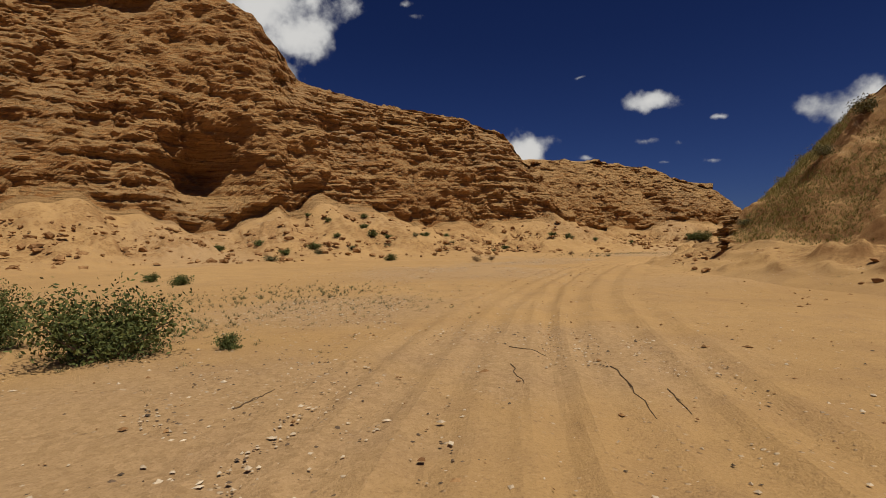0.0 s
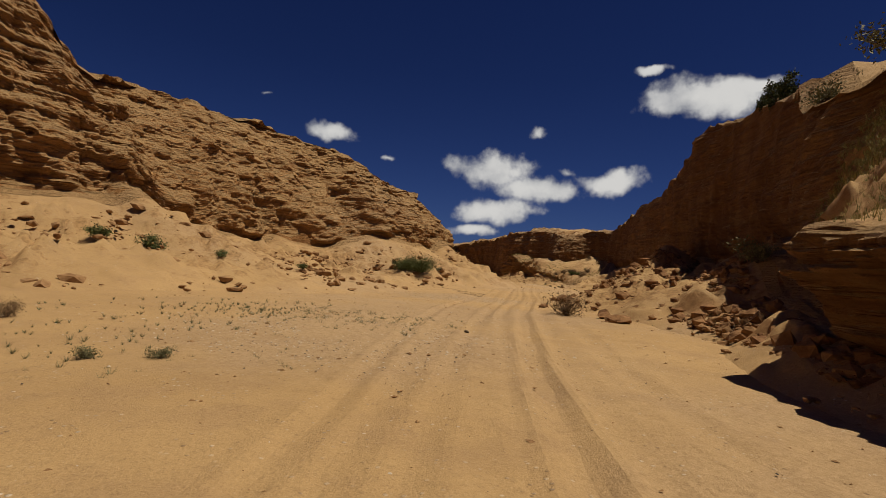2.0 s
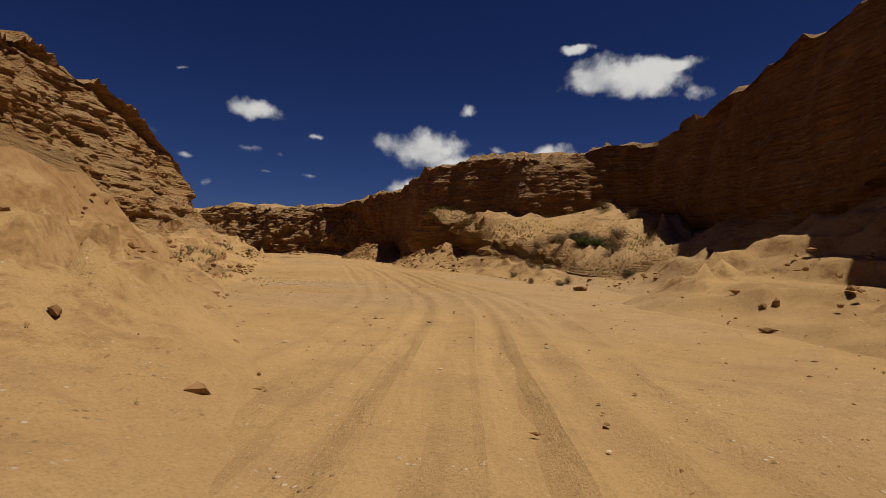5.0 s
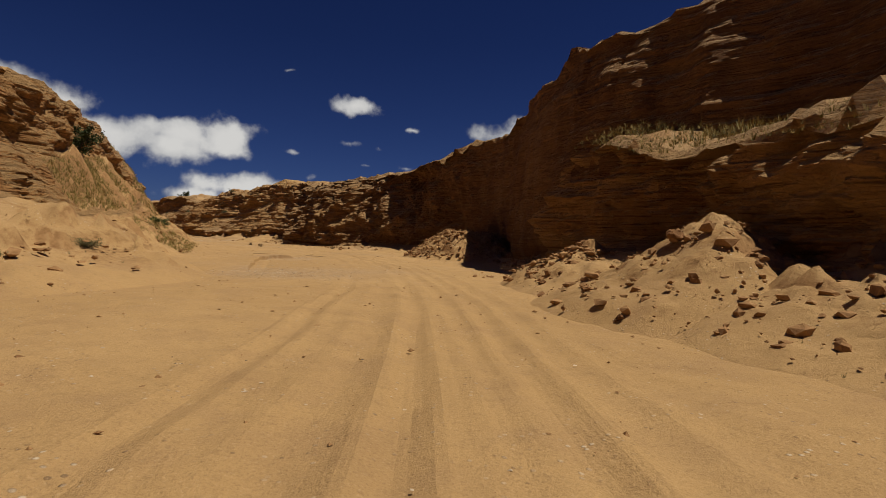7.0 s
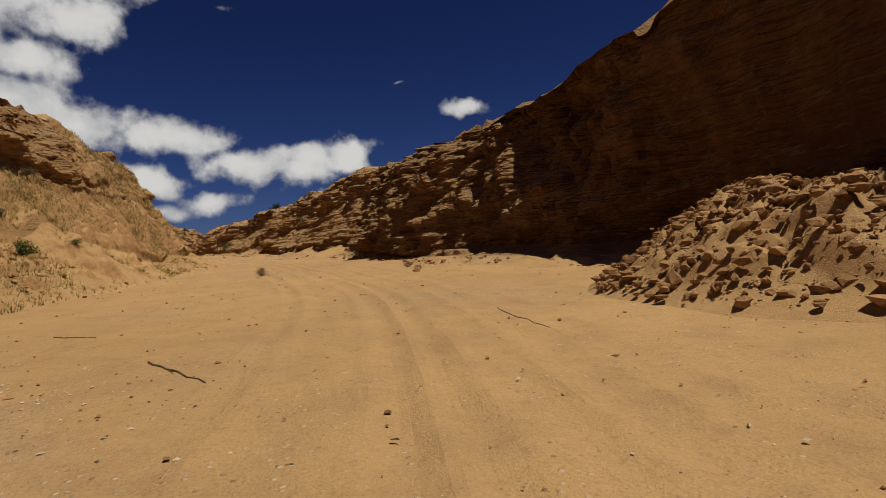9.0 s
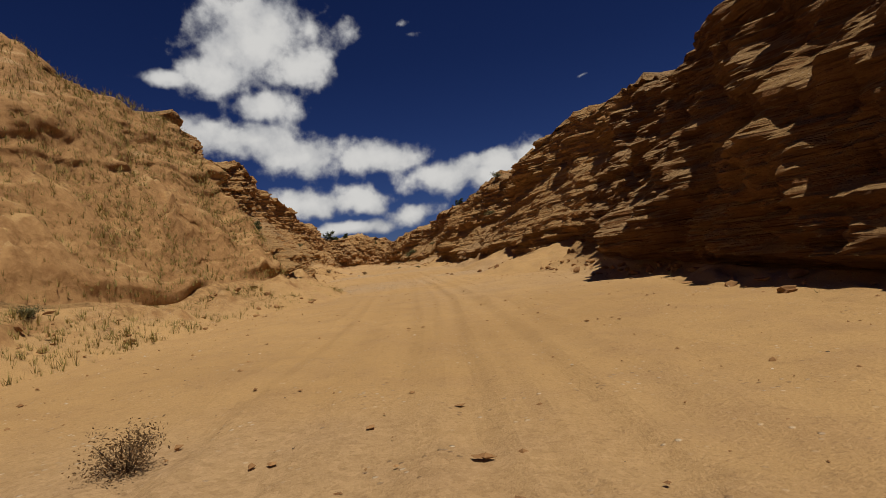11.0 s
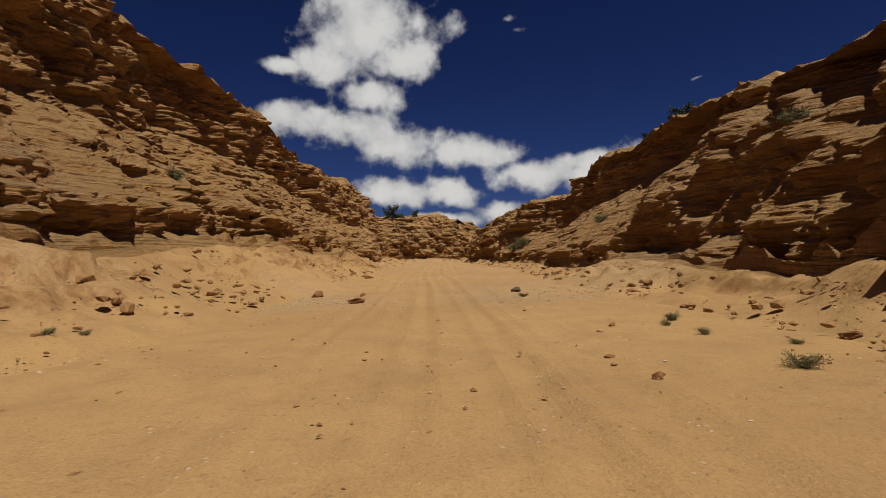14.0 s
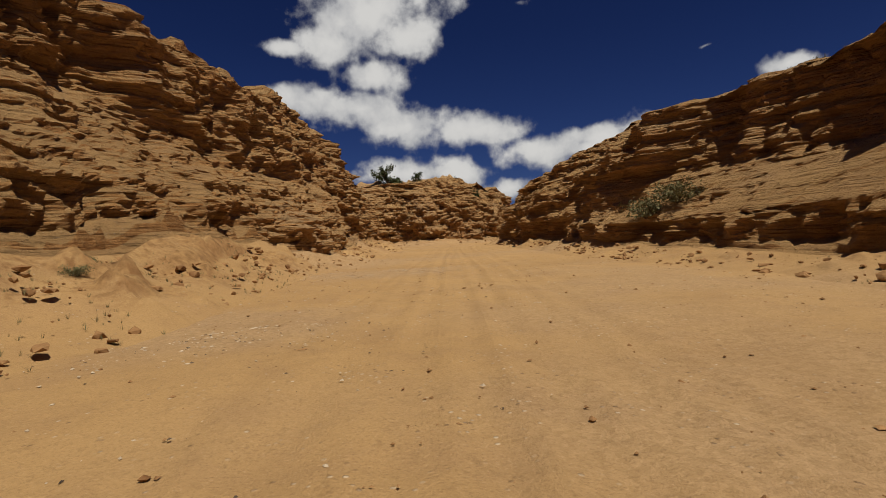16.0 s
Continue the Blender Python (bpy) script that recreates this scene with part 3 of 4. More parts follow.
BANKS = [
    [(14, 20, 0.1, 0.4, 0.5, 1.5), (13.8, 25, 0.1, 0.6, 0.7, 1.5), (16.6, 30, 0.1, 0.75, 0.8, 1.5), (20.2, 35.5, 0.1, 0.8, 0.6, 1.5),
     (22.6, 38.6, 0.1, 0.4, 0.6, 1.5)],
    [(85.4, 209.5, 0.1, 0.6, 0.5, 1.2), (84.2, 213, 0.35, 1.3, 0.6, 1.4), (83.0, 216.5, 0.45, 1.5, 0.6, 1.4), (81.8, 220.5, 0.4, 1.1, 0.6, 1.2), (80.6, 224, 0.2, 0.6, 0.6, 1.2)],
    [(64, 106, 0.1, 0.5, 0.8, 1.5), (69, 115, 0.2, 0.9, 1.0, 1.5), (74.5, 127, 0.2, 0.9, 1.0, 1.5), (80, 140, 0.1, 0.5, 0.8, 1.5)],
]
cliff(("bank_1",), ("low eroded sandstone bank below a grassy slope",), (BANKS[0],), -1, step=0.16, rows=40, far=3.0, rise=0.6, broken=0.9)
cliff(("bank_2",), ("low sandstone ledge breaking out of the sand",), (BANKS[1],), 1, step=0.16, rows=24, far=3.0, rise=-0.4, broken=0.7)
cliff(("bank_3",), ("low sandy shelf with a crumbling edge",), (BANKS[2],), 1, step=0.2, rows=24, far=6.0, rise=0.5, broken=0.5)


def sand_cone(name, x, y, high, wide, seed):
    """A cone of sand and rubble banked against a wall."""
    r = np.linspace(0, 1, 56)[:, None] ** 0.8
    a = np.linspace(0, 2 * math.pi, 145)[None]
    px, py = x + wide * r * np.cos(a), y + wide * r * np.sin(a)
    wob = 1 + 0.3 * vnoise(np.cos(a) * 1.3, np.sin(a) * 1.3, seed * 3.7, 44)
    rough = 0.24 if y < 200 else 0.18
    z = high * (1 - r) ** (1.3 * wob) + rough * np.clip(1 - r, 0, 1) * fbm(px * 0.9, py * 0.9, 0, 4, 45 + seed)
    if abs(y - 154.2) < 0.5:
        crags = fbm(px * 1.1, py * 1.1, 0, 5, 91, 0.66)
        z = np.minimum(z, 1.95 + 0.06 * z) + ease(0.9, 0.5, r) * (0.08 - 0.22 * crags) * ease(0.1, 0.8, z)
    z = z + 0.6 * rough * np.clip(1 - r, 0, 1) * np.clip(fbm(px * 2.4, py * 2.4, 0, 2, 46), 0, 1) - 0.24 * ease(0.6, 1.0, r)
    ob = grid_mesh(name, np.stack([px, py, z + 0 * a], -1)[::-1], LOOSE if y < 200 else SAND)
    ob.data.polygons.foreach_set("use_smooth", np.ones(len(ob.data.polygons), bool))
    if y < 200:
        CONE_TOPS.append(np.stack([px, py, z], -1)[4:45].reshape(-1, 3))
    return tagged(ob, "cone of sand and rubble against the cliff", "talus", kind="structure")


CONE_TOPS = []
for n, (cx, cy, ch, cr) in enumerate([
        (39.5, 57.5, 2.2, 6), (55.2, 66.6, 5.2, 8.2), (47.4, 61.2, 3.0, 6.2), (92.8, 125.2, 2.4, 5.2), (95.4, 131.4, 1.9, 3.8), (91.8, 120.8, 1.6, 4.8), (100.5, 140, 1.0, 2.8),
        (104.9, 154.2, 3.6, 6.0), (103.5, 208, 2.0, 8.5), (100.2, 218, 1.9, 6.5), (93, 254, 1.3, 4.5), (72.5, 263, 1.6, 5)]):
    sand_cone("talus_%d" % (n + 1), cx, cy, ch, cr, n)

# ---- the ground and the track ----
gx = np.r_[-3000, -1200, -500, -250, np.arange(-120, 180, 2.0), 260, 500, 1200, 3000]
gy = np.r_[-3000, -1200, -500, -200, np.arange(-60, 430, 2.0), 500, 700, 1300, 3000]
X, Y = np.meshgrid(gx, gy, indexing="ij")
tagged(grid_mesh("ground", np.stack([X, Y, ground_height(X, Y)], -1), SAND), "tan sandy bed of a dry wash", "ground", kind="structure")

TRACK = [
    (0.3, -14), (0.6, 0), (2.4, 11.5), (5.5, 21.6), (9.9, 31.6), (15.2, 40.4), (21.5, 48.5), (28.6, 56.5), (36.5, 64.5),
    (50.5, 79.3), (63.5, 92.5), (70.8, 100.7), (80.8, 117.1), (88.7, 132), (93.6, 145.5), (96.1, 160.3), (95.5, 176.8),
    (94.2, 193.9), (91.2, 217), (86.4, 240.8), (81.4, 262.7), (77, 280.6), (73, 300), (68.5, 322), (64.5, 345), (66, 372),
]
RUTS = [(-2.55, 0.04, 0.16), (-1.75, 0.03, 0.22), (-0.95, 0.06, 0.17), (-0.1, 0.04, 0.15), (0.62, 0.065, 0.18), (1.35, 0.04, 0.2), (2.2, 0.04, 0.2)]
s_t, q_t = smooth_line(TRACK, 0.33)
d_t = np.gradient(q_t, axis=0)
d_t /= np.linalg.norm(d_t, axis=1)[:, None]
u = np.r_[np.arange(-8, -3.2, 0.4), np.arange(-3.2, 3.2, 0.095), np.arange(3.2, 8.01, 0.4)]
TX, TY = (q_t[:, k][:, None] + np.array([1, -1])[k] * d_t[:, 1 - k][:, None] * u[None] for k in range(2))
S = s_t[:, None] + 0 * u[None]
dig = 0.0
for n, (at_u, deep, wide) in enumerate(RUTS):
    drift = at_u + 0.35 * vnoise(S * 0.05, n * 9.1, 0, 61) + 0.06 * vnoise(S * 0.4, n * 5.7, 0, 62)
    g = (u[None] - drift) / wide
    fade = np.clip(0.75 + 0.6 * vnoise(S * 0.06, n * 3.3, 0, 63), 0.15, 1.2)
    dig = dig + deep * (1 - 0.35 * ease(120, 140, TY)) * fade * (-np.exp(-g**2) + 0.55 * np.exp(-((np.abs(g) - 1.9) / 0.7) ** 2))
edge = ease(8.0, 6.0, np.abs(u))[None]
TZ = ground_height(TX, TY) + 0.05 * edge - 0.12 * (1 - edge) + dig + 0.015 * fbm(TX * 2.1, TY * 2.1, 0, 3, 65)
tagged(grid_mesh("track", np.stack([TX, TY, TZ], -1)[::-1], SAND), "rutted sand track with tyre marks", "track", kind="structure")


# a low crumbling lip of sand that crosses the bed
s_l, q_l = smooth_line([(84.6, 139.6), (85.3, 142.4), (86.3, 147.0), (88.0, 149.2), (90.2, 150.4)], 0.09)
d_l = np.gradient(q_l, axis=0)
d_l /= np.linalg.norm(d_l, axis=1)[:, None]
w_l = np.r_[np.linspace(-0.8, -0.12, 8), np.linspace(-0.10, 0.14, 14), np.linspace(0.2, 4.0, 24)][None]
run_l = s_l[:, None]
jag = 0.16 * fbm(run_l * 1.3, 0.3, 0, 3, 93) + 0.25 * vnoise(run_l * 0.5, 0.7, 0, 94)
LX, LY = (q_l[:, k][:, None] + np.array([-1, 1])[k] * d_l[:, 1 - k][:, None] * (w_l + jag) for k in range(2))
ends_l = ease(0, 2.5, run_l) * ease(s_l[-1], s_l[-1] - 1.5, run_l)
lip_h = (0.19 + 0.06 * vnoise(run_l * 0.8, 0.1, 0, 95)) * ends_l
step_up = ease(-0.02, 0.05, w_l) * ease(4.0, 0.3, w_l)
off_l = np.min(np.hypot(LX[..., None] - q_t[::6, 0], LY[..., None] - q_t[::6, 1]), -1)
LZ = ground_height(LX, LY) + 0.05 * ease(8.0, 6.0, off_l) + lip_h * step_up + 0.012 * fbm(LX * 2.5, LY * 2.5, 0, 3, 96)
LZ = LZ + 0.012 - 0.10 * (1 - ends_l) - 0.10 * ease(3.2, 4.0, w_l) - 0.10 * ease(-0.4, -0.8, w_l)
tagged(grid_mesh("sand_lip", np.stack([LX, LY, LZ], -1)[::-1], SAND), "low crumbling lip of sand across the wash bed", "bank", kind="structure")

# ---- rocks, plants and litter ----
def plain(name, low, high, scale=3.0, bump=0.4, dist=0.05, rough=0.9):
    """A two-tone weathered surface that differs a little from piece to piece."""
    mat, m = material(name)
    tone = m.noise(m.at, scale, 6, 0.65)
    m.put(m.bsdf.inputs["Base Color"], m.ramp(tone, (0.35, low), (0.68, high)))
    m.put(m.bsdf.inputs["Normal"], m.bump(tone, bump, dist))
    m.bsdf.inputs["Roughness"].default_value = rough
    return mat


def leaf_material(name, low, high):
    mat, m = material(name)
    rnd = m.n.new("ShaderNodeNewGeometry").outputs["Random Per Island"]
    m.put(m.bsdf.inputs["Base Color"], m.ramp(rnd, (0.0, low), (1.0, high)))
    m.bsdf.inputs["Roughness"].default_value = 0.7
    return mat


BOULDER = plain("boulder_stone", (0.17, 0.085, 0.037), (0.38, 0.225, 0.105), 2.2, 0.8, 0.12)
RUST = plain("rusty_stone", (0.13, 0.060, 0.026), (0.30, 0.160, 0.070), 2.6, 0.9, 0.12)
PALE = plain("pale_stone", (0.36, 0.28, 0.20), (0.62, 0.53, 0.42), 4.0)
DARK = plain("dark_stone", (0.06, 0.045, 0.035), (0.16, 0.11, 0.075), 4.0)
WOOD = plain("grey_deadwood", (0.05, 0.032, 0.02), (0.15, 0.10, 0.06), 9.0, 0.6, 0.02)
BARK = plain("juniper_bark", (0.06, 0.04, 0.03), (0.16, 0.11, 0.08), 8.0, 0.7, 0.02)
GREEN = leaf_material("green_leaves", (0.040, 0.058, 0.018), (0.12, 0.135, 0.040))
SAGE = leaf_material("sage_leaves", (0.085, 0.085, 0.042), (0.19, 0.175, 0.085))
TURF = leaf_material("yellow_green_grass", (0.12, 0.115, 0.035), (0.30, 0.26, 0.085))
STRAW = leaf_material("dry_straw", (0.15, 0.125, 0.04), (0.36, 0.28, 0.10))
BROWN = leaf_material("dry_twigs", (0.10, 0.062, 0.032), (0.24, 0.155, 0.08))
OLIVE = leaf_material("juniper_leaves", (0.025, 0.040, 0.015), (0.075, 0.090, 0.030))


def raw_mesh(name, verts, faces, mat, smooth=False):
    me = bpy.data.meshes.new(name)
    me.from_pydata(np.asarray(verts).tolist(), [], np.asarray(faces).tolist())
    me.materials.append(mat)
    me.polygons.foreach_set("use_smooth", np.full(len(me.polygons), smooth))
    me.update()
    return me


def part(name, me, parent, label=""):
    ob = new(name, me)
    ob.parent = parent
    return tagged(ob, label)


def ico(level):
    bm = bmesh.new()
    bmesh.ops.create_icosphere(bm, subdivisions=level, radius=1.0)
    v = np.array([p.co[:] for p in bm.verts])
    f = np.array([[p.index for p in q.verts] for q in bm.faces])
    bm.free()
    return v, f


ICO1, ICO3 = ico(1), ico(3)
rng = np.random.default_rng(7)


def boulder_mesh(seed, mat, flat=0.75):
    """A broken block: a ball cut by random planes, then roughened."""
    v, f = ICO3
    r = np.random.default_rng(seed)
    v = v.copy()
    for _ in range(11):
        n = r.normal(size=3)
        n /= np.linalg.norm(n)
        over = np.clip(v @ n - r.uniform(0.45, 0.8), 0, None)
        v -= over[:, None] * n
    v *= (1 + 0.16 * fbm(v[:, 0] * 2.2, v[:, 1] * 2.2, v[:, 2] * 2.2, 4, seed, 0.6))[:, None]
    v += 0.05 * np.sign(np.sin(v[:, 2:] * 9 + 2 * v[:, :1])) * v * (1, 1, 0)
    v *= np.array([r.uniform(0.9, 1.3), r.uniform(0.75, 1.0), flat])
    v[:, 2] -= v[:, 2].min() + 0.22 * np.ptp(v[:, 2])
    return raw_mesh("boulder", v, f, mat)


def tube(points, r0, r1, sides=6):
    """A tapered tube along a bent line."""
    p = np.asarray(points, float)
    t = np.gradient(p, axis=0)
    t /= np.linalg.norm(t, axis=1)[:, None]
    side = np.cross(t, [0.3, 0.9, 0.31])
    side /= np.linalg.norm(side, axis=1)[:, None]
    other = np.cross(t, side)
    rad = np.linspace(r0, r1, len(p))[:, None]
    a = np.linspace(0, 2 * math.pi, sides, endpoint=False)
    v = np.concatenate([p[:, None] + rad[:, None] * (np.cos(a)[None, :, None] * side[:, None] + np.sin(a)[None, :, None] * other[:, None])]).reshape(-1, 3)
    f = [[i * sides + j, i * sides + (j + 1) % sides, (i + 1) * sides + (j + 1) % sides, (i + 1) * sides + j] for i in range(len(p) - 1) for j in range(sides)]
    return v, f


def joined(pieces):
    vs, fs, n = [], [], 0
    for v, f in pieces:
        vs.append(np.asarray(v))
        fs += [[i + n for i in q] for q in f]
        n += len(v)
    return np.vstack(vs), fs


def leaves(centres, size, r, long=2.2):
    """A small pointed leaf, of two triangles, at each place."""
    n = len(centres)
    a = r.normal(size=(n, 3))
    a /= np.linalg.norm(a, axis=1)[:, None]
    b = np.cross(a, r.normal(size=(n, 3)))
    b /= np.linalg.norm(b, axis=1)[:, None]
    w = size * r.uniform(0.6, 1.4, (n, 1))
    v = np.stack([centres - a * w * long, centres + b * w, centres + a * w * long, centres - b * w], 1).reshape(-1, 3)
    return v, np.arange(4 * n).reshape(n, 4)


def bent(start, way, length, r, sag=0.15, n=5):
    p = [np.array(start, float)]
    w = np.array(way, float)
    for _ in range(n - 1):
        w = w + r.normal(size=3) * sag
        w /= np.linalg.norm(w)
        p.append(p[-1] + w * length / (n - 1))
    return p


def shrub(name, seed, wide, high, leaf_mat, count, leaf, label, airy=0.0):
    """Stems from one root, and clumps of small leaves with gaps between them."""
    r = np.random.default_rng(seed)
    base = new(name)
    stems, tips = [], []
    for _ in range(16):
        a, lean = r.uniform(0, 2 * math.pi), r.uniform(0.25, 1.0)
        way = (math.cos(a) * lean, math.sin(a) * lean, r.uniform(0.5, 1.1))
        line = bent((0, 0, -0.05), way, r.uniform(0.55, 1.0) * math.hypot(wide * lean, high) * 0.85, r, 0.14)
        stems.append(tube(line, 0.022 * wide, 0.006 * wide, 4))
        tips += line[2:]
    v, f = joined(stems)
    part("stems", raw_mesh("stems", v, f, BARK), base)
    tips = np.array(tips)
    pick = tips[r.integers(0, len(tips), count)]
    c = pick + r.normal(size=(count, 3)) * np.array([wide, wide, high]) * (0.13 + airy)
    c[:, 2] = np.abs(c[:, 2]) + 0.02
    v, f = leaves(c, leaf, r)
    part("foliage", raw_mesh("foliage", v, f, leaf_mat), base)
    return tagged(base, label, "shrub")


def tree(seed, high, label):
    r = np.random.default_rng(seed)
    base = new("juniper_tree")
    trunk = bent((0, 0, -0.3), (0.15, 0.1, 1), high * 0.75, r, 0.12, 7)
    part("trunk", raw_mesh("trunk", *tube(trunk, high * 0.055, high * 0.02, 8), BARK), base)
    limbs, tips = [], []
    for k in range(13):
        p = trunk[1 + k % 6]
        a = r.uniform(0, 2 * math.pi)
        line = bent(p, (math.cos(a), math.sin(a), r.uniform(0.1, 0.9)), high * r.uniform(0.28, 0.5), r, 0.2)
        limbs.append(tube(line, high * 0.02, high * 0.006, 5))
        tips += line[2:]
    v, f = joined(limbs)
    part("limbs", raw_mesh("limbs", v, f, BARK), base)
    tips = np.array(tips + trunk[4:])
    c = tips[r.integers(0, len(tips), 2600)] + r.normal(size=(2600, 3)) * high * 0.065
    v, f = leaves(c, high * 0.017, r)
    part("crown", raw_mesh("crown", v, f, OLIVE), base)
    return tagged(base, label, "tree")


OCTA = (np.array([[1, 0, 0], [0, 1, 0], [-1, 0, 0], [0, -1, 0], [0, 0, 1], [0, 0, -1]], float),
        np.array([[0, 1, 4], [1, 2, 4], [2, 3, 4], [3, 0, 4], [1, 0, 5], [2, 1, 5], [3, 2, 5], [0, 3, 5]]))


def stones(name, places, sizes, mat, label, flat=0.6, form=None):
    """Loose stones past counting, as one mesh."""
    v0, f0 = form or ICO1
    n = len(places)
    a = rng.uniform(0, 2 * math.pi, n)
    v = v0[None] * (1 + 0.35 * rng.uniform(-1, 1, (n, len(v0), 1))) + 0.18 * rng.uniform(-1, 1, (n, len(v0), 3))
    v = v * np.stack([rng.uniform(0.8, 1.4, n), rng.uniform(0.6, 1.0, n), rng.uniform(0.4, 0.9, n) * flat * 1.4], 1)[:, None]
    x = v[..., 0] * np.cos(a)[:, None] - v[..., 1] * np.sin(a)[:, None]
    y = v[..., 0] * np.sin(a)[:, None] + v[..., 1] * np.cos(a)[:, None]
    v = np.stack([x, y, v[..., 2] + 0.15], -1) * sizes[:, None, None] + places[:, None]
    f = (f0[None] + (np.arange(n) * len(v0))[:, None, None]).reshape(-1, 3)
    return tagged(new(name, raw_mesh(name, v.reshape(-1, 3), f, mat)), label, "stones", kind="stuff")


def tufts(name, places, high, mat, label, blades=9, spread=0.5):
    """Grass past counting: thin blades that lean out of each tuft."""
    n = len(places)
    root = np.repeat(places, blades, 0)
    h = np.repeat(high, blades) * rng.uniform(0.5, 1.2, n * blades)
    a = rng.uniform(0, 2 * math.pi, n * blades)
    out = np.stack([np.cos(a), np.sin(a)], 1)
    foot = root[:, :2] + out * (rng.uniform(0, 0.35, n * blades) * h)[:, None]
    side = np.stack([-np.sin(a), np.cos(a)], 1) * (0.045 * h)[:, None]
    tip = foot + out * (spread * h * rng.uniform(0.2, 1, n * blades))[:, None]
    z = root[:, 2]
    v = np.stack([np.c_[foot + side, z - 0.02], np.c_[foot - side, z - 0.02], np.c_[tip, z + h]], 1).reshape(-1, 3)
    return tagged(new(name, raw_mesh(name, v, np.arange(3 * n * blades).reshape(-1, 3), mat)), label, "grass", kind="stuff")


def near_wash(p):
    return p[(p[:, 2] > 0.05)]


def choose(p, n):
    return p[rng.integers(0, len(p), n)] + np.c_[rng.uniform(-0.2, 0.2, (n, 2)), np.zeros(n)]


def on_track(n, reach):
    """Random places on the bed of the wash, beside the track's line."""
    i = rng.integers(0, len(q_t), n)
    off = rng.uniform(-1, 1, n) * reach
    x, y = q_t[i, 0] + d_t[i, 1] * off, q_t[i, 1] - d_t[i, 0] * off
    return np.stack([x, y, ground_height(x, y) + 0.05 * ease(8.0, 6.0, np.abs(off))], 1)


slopes = near_wash(np.vstack(TALUS))
cones = np.vstack(CONE_TOPS)
cones = cones[cones[:, 2] > 0.15]
tall = slopes[(slopes[:, 1] < 100) & (slopes[:, 1] > slopes[:, 0] + 38)]
shade = slopes[(slopes[:, 1] > 44) & (slopes[:, 1] < 72) & (slopes[:, 0] > slopes[:, 1] - 24) & (slopes[:, 2] > 0.3)]
fallen = np.vstack([choose(slopes, 12000), choose(tall, 5000), choose(shade, 3000)])
size = np.r_[0.022 + 0.16 * rng.uniform(0, 1, 12000) ** 3.5, 0.03 + 0.40 * rng.uniform(0, 1, 5000) ** 4, 0.03 + 0.24 * rng.uniform(0, 1, 3000) ** 3.5]
stones("rubble", fallen, size, BOULDER, "angular sandstone rubble lying on the talus", 0.6)
def around(x, y, reach, n):
    p = cones[np.hypot(cones[:, 0] - x, cones[:, 1] - y) < reach]
    return choose(p, n)


heaps = np.vstack([choose(cones, 5000), around(104.2, 154, 4.5, 3200), around(55, 67, 6.5, 3400), around(47.4, 61.5, 4.5, 1400), around(93.4, 131.4, 2.6, 900)])
blocks_at = np.vstack([around(54, 67, 6.5, 620), around(47.4, 62, 5, 260), around(39.5, 58, 5, 170), choose(shade, 900)])
stones("fallen_blocks", blocks_at, 0.07 + 0.36 * rng.uniform(0, 1, len(blocks_at)) ** 2.6, RUST, "dark rusty blocks fallen from the cliff", 0.75)
clods_at = np.vstack([around(104.5, 154, 5.5, 1500), around(92.5, 125, 4, 250), around(100.5, 140, 2.5, 120)])
stones("heap_clods", clods_at, 0.03 + 0.11 * rng.uniform(0, 1, len(clods_at)) ** 2.2, BOULDER, "crumbling clods on the heaps of sand", 0.8)
stones("cone_rubble", heaps, 0.018 + 0.17 * rng.uniform(0, 1, len(heaps)) ** 5.5, BOULDER, "broken sandstone rubble on the sand cones", 0.65)
def gravelly(n, reach):
    """Places on the bed that crowd together in gravel patches."""
    loose_ones = on_track(n // 2, reach)
    crowd = fbm(loose_ones[:, 0] * 0.07, loose_ones[:, 1] * 0.07, 0, 3, 71)
    loose_ones = loose_ones[rng.uniform(0, 1, len(loose_ones)) < np.clip(0.35 + 0.9 * crowd, 0.1, 1)]
    w = np.array([g[2] ** 2 for g in GRAVEL], float)
    i = rng.choice(len(GRAVEL), n // 2, p=w / w.sum())
    c = np.array(GRAVEL)[i]
    x, y = (c[:, k] + c[:, 2] * 0.5 * rng.normal(size=len(i)) for k in range(2))
    p = np.stack([x, y, ground_height(x, y) + 0.05], 1)
    p = p[vnoise(x * 0.5, y * 0.5, 0, 72) > -0.35]
    return np.vstack([loose_ones, p])


CHIP = (np.array([[1, 0, 0], [0, 1, 0], [-1, 0, 0], [0, -1, 0], [0.1, 0.05, 1]], float), np.array([[0, 1, 4], [1, 2, 4], [2, 3, 4], [3, 0, 4]]))
near = gravelly(70000, 10)
stones("pebbles", near, 0.009 + 0.026 * rng.uniform(0, 1, len(near)) ** 3, PALE, "pale pebbles strewn over the sand", 0.5, CHIP)
near = gravelly(60000, 12)
stones("dark_pebbles", near, 0.007 + 0.022 * rng.uniform(0, 1, len(near)) ** 3, DARK, "small dark stones strewn over the sand", 0.5, CHIP)
near = on_track(24000, 13)
stones("brown_stones", near, 0.012 + 0.045 * rng.uniform(0, 1, len(near)) ** 4, BOULDER, "small brown stones strewn over the sand", 0.5, OCTA)
left_slope = slopes[(slopes[:, 1] > 155) & (slopes[:, 1] < 205) & (slopes[:, 0] < 94)]
grass = np.vstack([choose(np.vstack([p for p in SLOPE if len(p)]), 17000), choose(left_slope, 4200), choose(SLOPE[0], 9000)])
tufts("dry_grass", grass, rng.uniform(0.06, 0.24, len(grass)), STRAW, "dry yellow grass on the slope", 9, 0.8)
